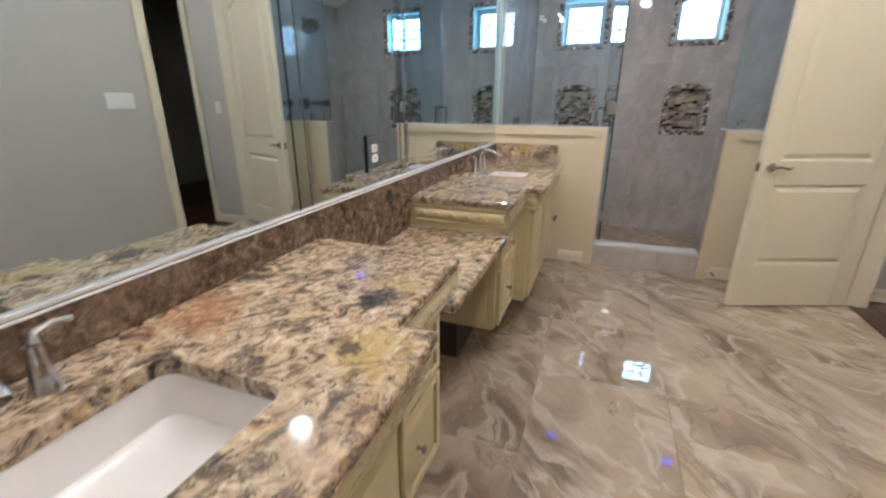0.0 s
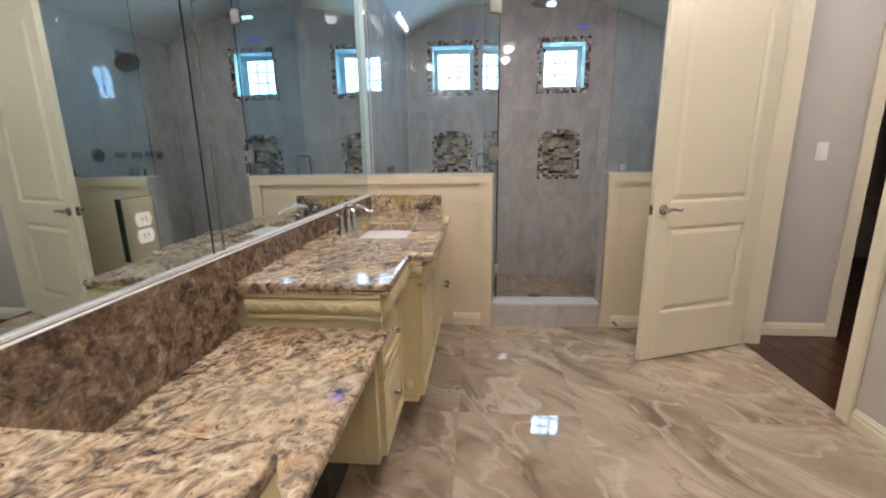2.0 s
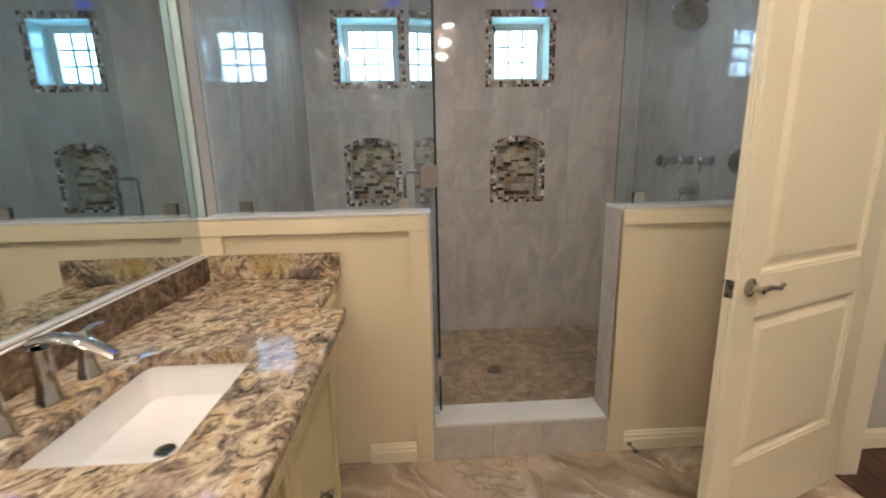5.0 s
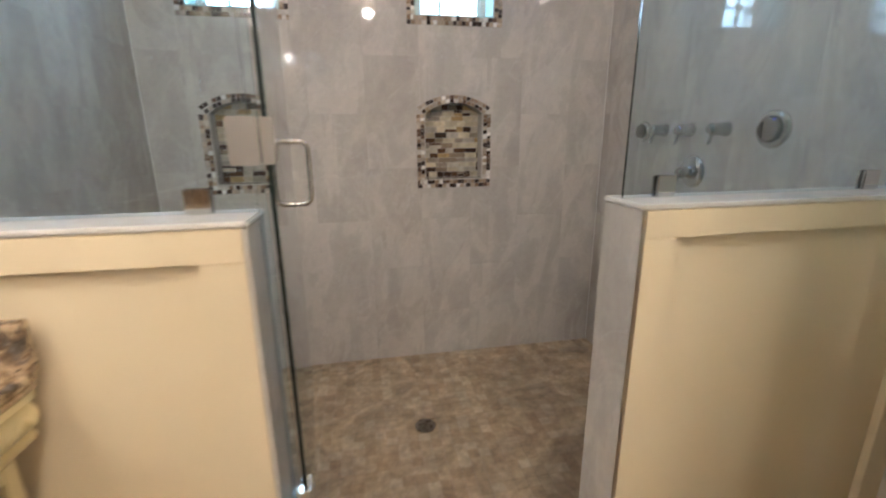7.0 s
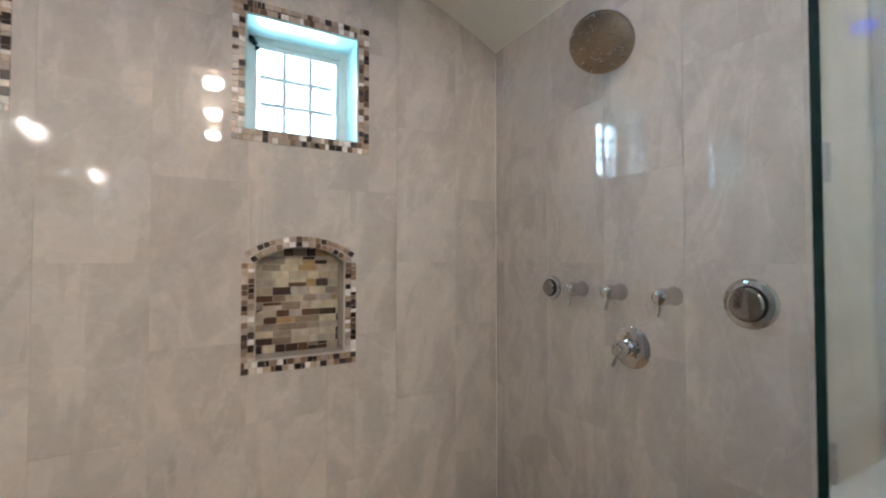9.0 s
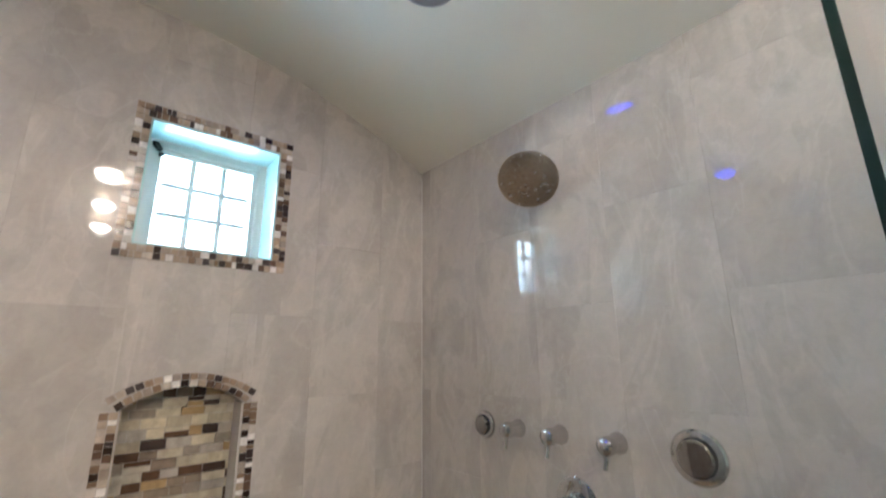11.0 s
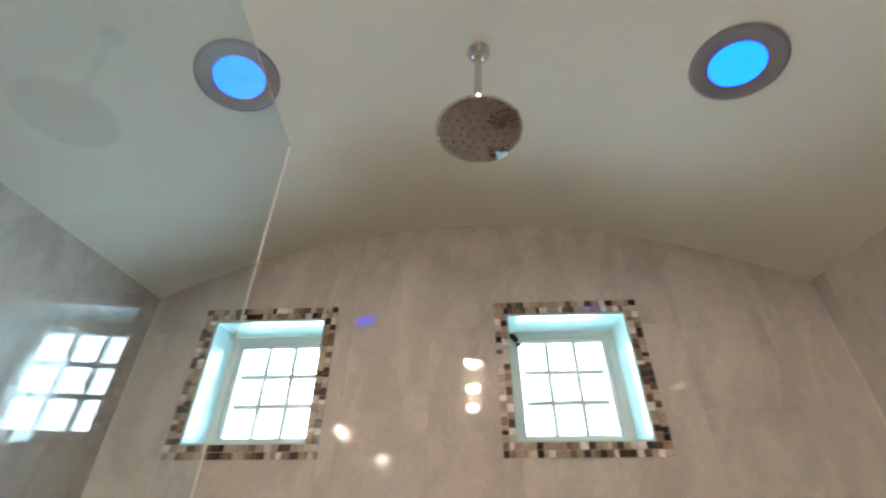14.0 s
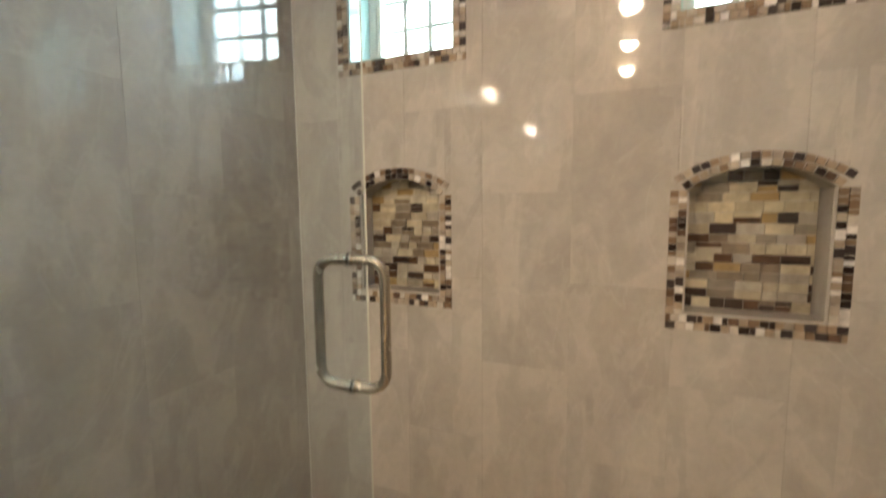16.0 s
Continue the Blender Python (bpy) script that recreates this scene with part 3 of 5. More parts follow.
def bathroom_door():
    """Two-panel door with an arched upper panel; built along local x from the hinge, faces at local y."""
    d = thing("door_1", "cream-white two-panel interior door standing ajar into the bathroom", "door")
    d["kind"] = "structure"
    part("slab", box(0, W, -0.0045, 0.0045, 0, H2), WHITE, d)
    st = 0.115
    z = (0.30, 0.845, 0.985, 2.13)
    arch_top = [(st + (W - 2 * st) * i / 16, 2.13 + 0.10 * math.sin(math.pi * i / 16) ** 1.5) for i in range(17)]
    for s in (-1, 1):
        a, b = sorted((s * 0.0047, s * 0.019))
        part("stile", box(0.001, st, a, b, 0.001, H2 - 0.001), WHITE, d, "", 0.002)
        part("stile", box(W - st, W - 0.001, a, b, 0.001, H2 - 0.001), WHITE, d, "", 0.002)
        part("rail", box(st, W - st, a, b, 0.001, z[0]), WHITE, d, "", 0.002)
        part("rail", box(st, W - st, a, b, z[1], z[2]), WHITE, d, "", 0.002)
        part("arched_rail", prism([(st, H2 - 0.001)] + arch_top + [(W - st, H2 - 0.001)], "y", a, b), WHITE, d)

        def field(pts):
            bm = bmesh.new()
            cx = sum(p[0] for p in pts) / len(pts)
            cz = sum(p[1] for p in pts) / len(pts)

            def inset(k):
                return [(cx + (p[0] - cx) * (1 - k / abs(W / 2 - st)), cz + (p[1] - cz) * (1 - k / max(abs(q[1] - cz) for q in pts))) for p in pts]
            rings = []
            for k, depth in ((0.0, 0.0155), (0.010, 0.0135), (0.016, 0.0065), (0.026, 0.0065), (0.050, 0.0165)):
                rings.append([bm.verts.new((x, s * depth, zz)) for x, zz in inset(k)])
            for p, q in zip(rings, rings[1:]):
                for i in range(len(p)):
                    bm.faces.new((p[i], p[(i + 1) % len(p)], q[(i + 1) % len(p)], q[i]))
            bm.faces.new(rings[-1])
            return bm
        part("raised_panel", field([(st, z[0]), (W - st, z[0]), (W - st, z[1]), (st, z[1])]), WHITE, d)
        part("raised_panel", field([(st, z[2]), (W - st, z[2])] + arch_top[::-1]), WHITE, d)
        hx, hz = W - 0.068, 0.952
        lever = part("lever_handle", lathe([(0, 0), (0.030, 0.0), (0.030, 0.005), (0.024, 0.010), (0.012, 0.014), (0.011, 0.042), (0.0, 0.044)],
                     pose(hx, s * 0.019, hz, 90 if s < 0 else -90)), NICKEL, d, "brushed nickel lever handle", smooth=True)
        pts = [(hx, s * 0.056, hz), (hx - 0.03, s * 0.058, hz + 0.006), (hx - 0.06, s * 0.057, hz + 0.001), (hx - 0.09, s * 0.055, hz - 0.006), (hx - 0.112, s * 0.052, hz + 0.004)]
        part("lever", tube(pts, 0.0085, 10, None, [1.25, 1.1, 0.9, 0.8, 0.9]), NICKEL, lever, "", smooth=True)
    part("latch_plate", box(W, W + 0.0016, -0.0125, 0.0125, 0.924, 0.98), PEWTER, d, "dark metal latch plate")
    part("latch_bolt", prism([(W + 0.0017, -0.006), (W + 0.013, 0.0), (W + 0.0017, 0.006)], "z", 0.943, 0.961), PEWTER, d)
    for hz in (0.30, 0.92, 1.60, 2.2):
        h = part("hinge", tube([(-0.006, -0.024, hz), (-0.006, -0.024, hz + 0.09)], 0.007, 10), NICKEL, d, "nickel hinge", smooth=True)
        part("hinge_leaf", box(-0.0015, -0.0001, -0.02, 0.016, hz, hz + 0.09), NICKEL, h)
    return d


door = bathroom_door()
DOOR_YAW = math.degrees(math.atan2(-0.285, -0.767))
door.matrix_world = pose(XR - 0.022, DY1 - 0.012, 0.008, 0, 0, DOOR_YAW)

ds = thing("door_stop", "white rubber-tipped spring door stop on the skirting", "door stop")
part("spring", tube([(1.195, YF - 0.03, 0.05), (1.195, YF - 0.075, 0.055)], 0.006, 10), NICKEL, ds, smooth=True)
part("base", lathe([(0, 0), (0.013, 0), (0.011, 0.006), (0, 0.006)], pose(1.195, YF - 0.026, 0.05, 90)), NICKEL, ds, smooth=True)
part("rubber_tip", tube([(1.195, YF - 0.075, 0.055), (1.195, YF - 0.088, 0.056)], 0.0085, 10), RUBBER, ds, "black rubber tip", smooth=True)


# ---- windows ----
WD = 0.155   # depth of the reveal
def shower_window(name, cx):
    w = tagged(link(name, box(cx - WO - 0.002, cx + WO + 0.002, YB + 0.156, YB + 0.21, WZ0 - 0.006, WZ0 + 0.008), SASH), "small white nine-pane window with frosted bright daylight in a tiled reveal", "window", kind="structure")
    x0, x1, z0, z1 = cx - WO, cx + WO, WZ0, WZ1
    part("reveal", box(x0 + 0.0005, x0 + 0.006, YB + 0.002, YB + WD, z0 + 0.007, z1 - 0.007), REVEAL_SKY_TINT, w, "pale glossy reveal with the daylight's cyan in its colour")
    part("reveal", box(x1 - 0.006, x1 - 0.0005, YB + 0.002, YB + WD, z0 + 0.007, z1 - 0.007), REVEAL_SKY_TINT, w)
    part("reveal", box(x0 + 0.0005, x1 - 0.0005, YB + 0.002, YB + WD, z1 - 0.0065, z1 - 0.0005), REVEAL_SKY_TINT, w)
    part("sill", box(x0 + 0.0005, x1 - 0.0005, YB + 0.002, YB + WD, z0 + 0.0005, z0 + 0.0065), REVEAL_SKY_TINT, w)
    f = 0.03
    zb = z0 + 0.008
    part("frame", box(x0 + 0.007, x0 + 0.007 + f, YB + WD, YB + WD + 0.047, zb, z1 - 0.008), SASH, w, "", 0.004)
    part("frame", box(x1 - 0.007 - f, x1 - 0.007, YB + WD, YB + WD + 0.047, zb, z1 - 0.008), SASH, w, "", 0.004)
    part("frame", box(x0 + 0.007 + f, x1 - 0.007 - f, YB + WD, YB + WD + 0.047, z1 - 0.008 - f, z1 - 0.008), SASH, w, "", 0.004)
    part("frame", box(x0 + 0.007 + f, x1 - 0.007 - f, YB + WD, YB + WD + 0.047, zb, zb + 0.02), SASH, w, "", 0.004)
    a0, a1, b0, b1 = x0 + 0.007 + f, x1 - 0.007 - f, zb + 0.02, z1 - 0.008 - f
    s = 0.019
    part("sash", box(a0 + 0.0005, a0 + s, YB + WD + 0.010, YB + WD + 0.040, b0, b1), SASH, w, "", 0.003)
    part("sash", box(a1 - s, a1 - 0.0005, YB + WD + 0.010, YB + WD + 0.040, b0, b1), SASH, w, "", 0.003)
    part("sash", box(a0 + s, a1 - s, YB + WD + 0.010, YB + WD + 0.040, b1 - s, b1 - 0.0005), SASH, w, "", 0.003)
    part("sash", box(a0 + s, a1 - s, YB + WD + 0.010, YB + WD + 0.040, b0 + 0.0005, b0 + s), SASH, w, "", 0.003)
    a0, a1, b0, b1 = a0 + s, a1 - s, b0 + s, b1 - s
    for i in (1, 2):
        x = a0 + (a1 - a0) * i / 3
        part("muntin", box(x - 0.009, x + 0.009, YB + WD + 0.016, YB + WD + 0.034, b0, b1), SASH, w, "", 0.002)
    for j in (1, 2):
        z = b0 + (b1 - b0) * j / 3
        for i in range(3):
            u0, u1 = a0 + (a1 - a0) * i / 3 + 0.0092, a0 + (a1 - a0) * (i + 1) / 3 - 0.0092
            part("muntin", box(u0, u1, YB + WD + 0.016, YB + WD + 0.034, z - 0.009, z + 0.009), SASH, w, "", 0.002)
    for i in range(3):
        for j in range(3):
            u, v = (a1 - a0) / 3, (b1 - b0) / 3
            p = part("pane", box(a0 + i * u + 0.006, a0 + (i + 1) * u - 0.006, YB + WD + 0.023, YB + WD + 0.027, b0 + j * v + 0.006, b0 + (j + 1) * v - 0.006), PANE, w, "clear glass pane")
            p.visible_shadow = False
    return w


windows = [shower_window("window_1", WINS[0]), shower_window("window_2", WINS[1])]
latch = thing("window_latch", "small dark green latch at the head of the window frame", "latch")
part("body", lathe([(0, 0), (0.011, 0), (0.012, 0.03), (0.007, 0.042), (0, 0.044)], pose(WINS[1] - 0.175, YB + WD, 2.339, 75, 0, -35)), EDGE, latch, smooth=True)
part("tab", box(WINS[1] - 0.178, WINS[1] - 0.16, YB + WD - 0.013, YB + WD - 0.001, 2.309, 2.325), EDGE, latch, "", 0.002)

setting("backdrop", box(-3.5, 5.0, 9.6, 9.65, 0.5, 6.5), SKY_WHITE, "bright hazy white sky outside the windows", "sky")


# ---- niches and mosaic borders ----
rng = random.Random(7)
CHIP = {}


def chip_mesh(w, h, material, depth=0.005):
    key = (round(w, 3), round(h, 3), material.name)
    if key not in CHIP:
        bm = box(-w / 2, w / 2, -depth, 0, -h / 2, h / 2)
        me = bpy.data.meshes.new("chip")
        bm.to_mesh(me)
        bm.free()
        me.materials.append(material)
        CHIP[key] = me
    return CHIP[key]


def chip(name, parent, x, y, z, w, h, material, tilt=0.0):
    ob = new(name, chip_mesh(w, h, material))
    ob.matrix_basis = pose(x, y, z, 0, tilt, 0)
    ob.parent = parent
    return ob


def band(parent, u0, u1, v0, v1, horizontal):
    """Two rows of small chips along a straight band of the back wall."""
    length, wide = (u1 - u0, v1 - v0) if horizontal else (v1 - v0, u1 - u0)
    for row in range(2):
        p = 0.0
        while p < length - 0.006:
            s = rng.choice((0.0145, 0.022, 0.022, 0.028))
            if length - p - s < 0.012:
                s = length - p
            s = min(s, 0.034)
            mid = p + s / 2
            r = (row + 0.5) * wide / 2
            if horizontal:
                chip("mosaic_tile", parent, u0 + mid, YB - 0.0006 - rng.random() * 0.001, v0 + r, s - 0.002, wide / 2 - 0.002, MOSAIC)
            else:
                chip("mosaic_tile", parent, u0 + r, YB - 0.0006 - rng.random() * 0.001, v0 + mid, wide / 2 - 0.002, s - 0.002, MOSAIC)
            p += s


B = 0.047
for w, cx in zip(windows, WINS):
    x0, x1, z0, z1 = cx - WO, cx + WO, WZ0, WZ1
    for r in cut_rects((x0 - B, x1 + B, z0 - B, z1 + B), [(x0, x1, z0, z1)]):
        part("border_bed", box(r[0], r[1], YB + 0.001, YB + 0.0115, r[2], r[3]), GROUT, w)
    band(w, x0 - B, x1 + B, z0 - B, z0, True)
    band(w, x0 - B, x1 + B, z1, z1 + B, True)
    band(w, x0 - B, x0, z0, z1, False)
    band(w, x1, x1 + B, z0, z1, False)


def niche(cx):
    """A recessed shelf with an arched head, a chip border and a linear mosaic back."""
    n = thing("niche", "arched recessed shower niche with brown mosaic border and back", "niche", "shower niches")
    x0, x1, z0, zs, rise = cx - NI, cx + NI, 1.042, 1.418, 0.066
    depth = 0.095
    R = (NI * NI + rise * rise) / (2 * rise)

    def head(x, grow=0.0):
        q = (R + grow) ** 2 - (x - cx) ** 2
        return zs + rise - R + math.sqrt(max(q, 0))
    xs = [x0 + (x1 - x0) * i / 12 for i in range(13)]
    # cheeks, bed and arched soffit
    part("cheek", box(x0 + 0.0005, x0 + 0.006, YB + 0.002, YB + depth, z0 + 0.007, zs), WALL_TILE, n)
    part("cheek", box(x1 - 0.006, x1 - 0.0005, YB + 0.002, YB + depth, z0 + 0.007, zs), WALL_TILE, n)
    part("shelf", box(x0 + 0.0005, x1 - 0.0005, YB + 0.002, YB + depth, z0 + 0.0005, z0 + 0.0065), WALL_TILE, n)
    part("soffit", prism([(x, head(x)) for x in xs] + [(x1, zs + rise + 0.015), (x0, zs + rise + 0.015)], "y", YB + 0.002, YB + depth), WALL_TILE, n)
    part("back_bed", box(x0, x1, YB + depth, YB + depth + 0.006, z0, zs + rise), GROUT, n)
    # linear mosaic back
    z = z0 + 0.008
    while z < zs + rise - 0.006:
        h = rng.choice((0.033, 0.033, 0.028))
        p = x0 + 0.007 - rng.random() * 0.04
        while p < x1 - 0.008:
            s = rng.choice((0.05, 0.072, 0.072, 0.04))
            a, b = max(p, x0 + 0.007), min(p + s, x1 - 0.007)
            if b - a > 0.008:
                if rng.random() < 0.22 and h > 0.03:
                    chip("tile", n, (a + b) / 2, YB + depth - 0.001, z + h * 0.28, b - a - 0.002, h * 0.56 - 0.002, LINEAR)
                    chip("tile", n, (a + b) / 2, YB + depth - 0.001, z + h * 0.78, b - a - 0.002, h * 0.44 - 0.002, LINEAR)
                else:
                    chip("tile", n, (a + b) / 2, YB + depth - 0.001, z + h / 2, b - a - 0.002, h - 0.002, LINEAR)
            p += s
        z += h
    # border
    BB = 0.046
    for r in cut_rects((x0 - BB, x1 + BB, z0 - BB, zs), [(x0, x1, z0, zs)]):
        part("border_bed", box(r[0], r[1], YB + 0.001, YB + 0.0115, r[2], r[3]), GROUT, n)
    outer = [(x0 - BB, zs)] + [(cx - (NI + BB) + 2 * (NI + BB) * i / 14, 0) for i in range(15)] + [(x1 + BB, zs)]
    R2 = ((NI + BB) ** 2 + rise * rise) / (2 * rise)
    outer = [(x, zs + BB * 0.75 + rise - R2 + math.sqrt(max(R2 * R2 - (x - cx) ** 2, 0))) if i not in (0, len(outer) - 1) else (x, z) for i, (x, z) in enumerate(outer)]
    inner = [(x, head(x)) for x in xs]
    part("border_bed", prism(outer + inner[::-1], "y", YB + 0.001, YB + 0.0115), GROUT, n)
    band(n, x0 - BB, x1 + BB, z0 - BB, z0, True)
    band(n, x0 - BB, x0, z0, zs, False)
    band(n, x1, x1 + BB, z0, zs, False)
    for row in range(2):
        half = NI + 0.012 + row * 0.022
        RR = (half ** 2 + rise * rise) / (2 * rise)
        span = math.asin(half / RR)
        count = round(2 * half / 0.0235)
        for k in range(count):
            a = -span + 2 * span * (k + 0.5) / count
            x, z = cx + RR * math.sin(a), zs + 0.008 + row * 0.021 + rise - RR + RR * math.cos(a)
            chip("mosaic_tile", n, x, YB - 0.0008, z, 2 * half / count - 0.002, 0.020, MOSAIC, math.degrees(a))
    return n


for cx in NICH:
    niche(cx)


# ---- shower glass ----
def glass_box(x0, x1, y0, y1, z0, z1, edge_axis):
    """A glass sheet: clear faces, dark green edges."""
    bm = box(x0, x1, y0, y1, z0, z1)
    for f in bm.faces:
        f.material_index = 0 if abs(f.normal[edge_axis]) > 0.9 else 1
    return bm


GY0, GY1, ZG = 6.2555, 6.262, 2.467


def glass_clip(parent, x, z, y=6.2588):
    part("clip", box(x - 0.024, x + 0.024, y - 0.0125, y - 0.0036, z, z + 0.05), CHROME, parent, "square chrome clip", 0.002)
    part("clip", box(x - 0.024, x + 0.024, y + 0.0036, y + 0.0125, z, z + 0.05), CHROME, parent, "", 0.002)


for name, x0, x1, clips in (("shower_screen", XL + 0.003, OX0 + 0.032, (-0.463, 0.19)), ("shower_screen", OX1 + 0.004, XS - 0.003, (1.205, 1.80))):
    g = thing(name, "frameless clear glass shower screen standing on the half wall", "shower screen", "fixed shower screens")
    if x0 < 0:
        p = part("sheet", glass_box(x0, OX0 + 0.012, GY0, GY1, ZK + 0.001, ZG, 1), [GLASS, EDGE], g)
        strip = part("side_strip", glass_box(OX0 + 0.0121, OX0 + 0.031, GY0, GY1, ZCURB + 0.001, ZG, 1), [GLASS, EDGE], g)
        strip.visible_shadow = False
    else:
        p = part("sheet", glass_box(x0, x1, GY0, GY1, ZK + 0.001, ZG, 1), [GLASS, EDGE], g)
    p.visible_shadow = False
    for c in clips:
        glass_clip(g, c, ZK + 0.0005)

gd = thing("shower_door", "frameless clear glass shower door swung open into the shower", "shower door")
gd.matrix_world = pose(0.327, 6.262, 0, 0, 0, 6.3)
DL = 0.889
bm = glass_box(-0.005, 0.005, 0, DL, ZCURB + 0.012, 2.535, 0)
# the hinge edge is coloured dark, the others bright, as light meets them
for f in bm.faces:
    if f.normal.y < -0.9:
        f.material_index = 2
p = part("sheet", bm, [GLASS, DOOR_EDGE_LIT, EDGE], gd)
p.visible_shadow = False
for hz in (0.42, 1.293, 2.256):
    h = part("hinge", box(-0.013, 0.013, -0.006, -0.0006, hz - 0.045, hz + 0.045), CHROME, gd, "square chrome glass hinge", 0.002)
    part("plate", box(0.0055, 0.014, 0.0, 0.052, hz - 0.045, hz + 0.045), CHROME, h, "", 0.003)
    part("plate", box(-0.014, -0.0055, 0.0, 0.052, hz - 0.045, hz + 0.045), CHROME, h, "", 0.003)
    if hz > ZK:
        part("plate", box(-0.068, -0.012, -0.027, -0.0185, hz - 0.045, hz + 0.045), CHROME, h, "", 0.003)
        part("plate", box(-0.068, -0.016, 0.0, 0.007, hz - 0.045, hz + 0.045), CHROME, h, "", 0.003)
    else:
        part("plate", box(-0.028, -0.0225, -0.03, 0.022, hz - 0.045, hz + 0.045), CHROME, h, "", 0.002)
HYL = DL - 0.066
for s in (-1, 1):
    x = s * 0.0055
    zt, zb, r, o = 1.283, 1.046, 0.032, 0.064
    pts = [(x, HYL, zt)]
    pts += [(x + s * (o - r) + s * r * math.sin(radians(a)), HYL, zt - r + r * math.cos(radians(a))) for a in range(0, 91, 15)]
    pts += [(x + s * (o - r) + s * r * math.cos(radians(a)), HYL, zb + r - r * math.sin(radians(a))) for a in range(0, 91, 15)]
    pts += [(x, HYL, zb)]
    hd = part("pull_handle", tube(pts, 0.0095, 14), NICKEL, gd, "polished steel D-shaped pull", smooth=True)
    for z in (zt, zb):
        part("washer", lathe([(0, 0), (0.013, 0), (0.013, 0.004), (0, 0.004)], pose(x, HYL, z, 0, 90 * s, 0), 20), CHROME, hd, smooth=True)


# ---- shower fixtures ----
def wall_pose(y, z):
    """On the shower's side wall: local z points into the shower."""
    return pose(XS, y, z, 0, -90, 0)


def body_spray(y, z, r):
    t = thing("body_spray", "round chrome body spray set in the shower wall", "body spray", "body sprays", (XS, y, z))
    t.matrix_world = wall_pose(y, z)
    part("escutcheon", lathe([(0, 0.0), (r, 0.0), (r, 0.006), (r * 0.93, 0.012), (r * 0.74, 0.015), (0, 0.015)]), CHROME, t, smooth=True)
    part("groove", lathe([(r * 0.66, 0.0152), (r * 0.72, 0.0152), (r * 0.72, 0.0162), (r * 0.66, 0.0162)]), RUBBER, t)
    part("face", lathe([(r * 0.64, 0.0152), (r * 0.66, 0.026), (r * 0.58, 0.031), (0, 0.033)]), STEEL, t, "grey nozzle face", smooth=True)
    return t


def valve(y, z):
    t = thing("volume_valve", "chrome shower volume valve with a lever handle", "shower valve", "volume valves", (XS, y, z))
    t.matrix_world = wall_pose(y, z)
    part("sleeve", lathe([(0, 0.0), (0.031, 0.0), (0.031, 0.004), (0.027, 0.012), (0.024, 0.04), (0, 0.04)]), CHROME, t, smooth=True)
    part("handle", lathe([(0, 0.041), (0.025, 0.041), (0.027, 0.055), (0.024, 0.075), (0.013, 0.083), (0, 0.085)]), CHROME, t, smooth=True)
    part("lever", tube([(-0.012, 0, 0.066), (-0.04, 0.002, 0.068), (-0.062, 0.003, 0.074)], 0.0075, 10, None, [1, 0.85, 0.9]), CHROME, t, smooth=True)
    return t


body_spray(7.49, 1.312, 0.05)
body_spray(6.735, 1.312, 0.068)
for y in (7.325, 7.15, 6.952):
    valve(y, 1.316)
tv = thing("thermostat_valve", "chrome round shower mixer with a stepped lever handle", "shower mixer")
tv.matrix_world = wall_pose(7.105, 1.128)
part("escutcheon", lathe([(0, 0), (0.072, 0), (0.072, 0.004), (0.062, 0.010), (0.034, 0.014), (0, 0.014)]), CHROME, tv, smooth=True)
part("hub", lathe([(0, 0.0142), (0.03, 0.0142), (0.03, 0.03), (0.023, 0.034), (0.023, 0.05), (0.027, 0.053), (0.027, 0.066), (0.018, 0.085), (0, 0.088)]), CHROME, tv, smooth=True)
part("lever", tube([(0, 0, 0.06), (-0.03, 0.01, 0.068), (-0.058, 0.016, 0.08)], 0.007, 10, None, [1, 0.85, 0.95]), CHROME, tv, smooth=True)


def shower_head(name, label, m, arm, flange, r, plate):
    """Dish-shaped head; local z is the way the water goes."""
    t = thing(name, label, "shower head")
    part("dish", lathe([(0, -0.032), (0.012, -0.030), (0.02, -0.018), (r * 0.55, -0.010), (r * 0.94, -0.002), (r, 0.004), (r * 0.985, 0.009), (r * 0.94, 0.0095), (0, 0.0095)], m, 44), CHROME, t, smooth=True)
    part("face", lathe([(0, 0.0098), (r * 0.93, 0.0098), (r * 0.92, 0.0112), (r * 0.6, 0.0150), (r * 0.3, 0.0172), (0, 0.018)], m, 44), plate, t, "grey nozzle plate", smooth=True)
    bm = bmesh.new()
    for ring, count in ((0.22, 6), (0.42, 12), (0.62, 18), (0.80, 24)):
        for k in range(count):
            a = 2 * math.pi * k / count
            lathe([(0.003, 0.0), (0.002, 0.003), (0, 0.003)], m @ pose(r * ring * math.cos(a), r * ring * math.sin(a), 0.0175 - 0.0072 * ring * ring), 6, bm)
    part("nozzles", bm, PEWTER if plate is STEEL else SATIN, t, "dull grey nozzles")["kind"] = "stuff"
    part("arm", tube(arm, 0.0105, 14), CHROME, t, smooth=True)
    part("flange", lathe([(0, 0), (0.033, 0), (0.032, 0.005), (0.022, 0.014), (0.013, 0.018), (0, 0.018)], flange), CHROME, t, smooth=True)
    return t


zf = vault_z(0.745)
shower_head("rain_shower", "large round chrome rain shower head hanging from the vault", pose(0.726, 7.10, 2.515, 180, 3), [(0.726, 7.10, 2.545), (0.729, 7.094, 2.64), (0.738, 7.085, zf - 0.005)], pose(0.739, 7.085, zf, 180), 0.107, STEEL)
hm = look((1.882, 7.122, 2.168), (1.40, 6.85, 1.60)) @ pose(0, 0, 0, 180)
neck = hm @ Vector((0, 0, -0.03))
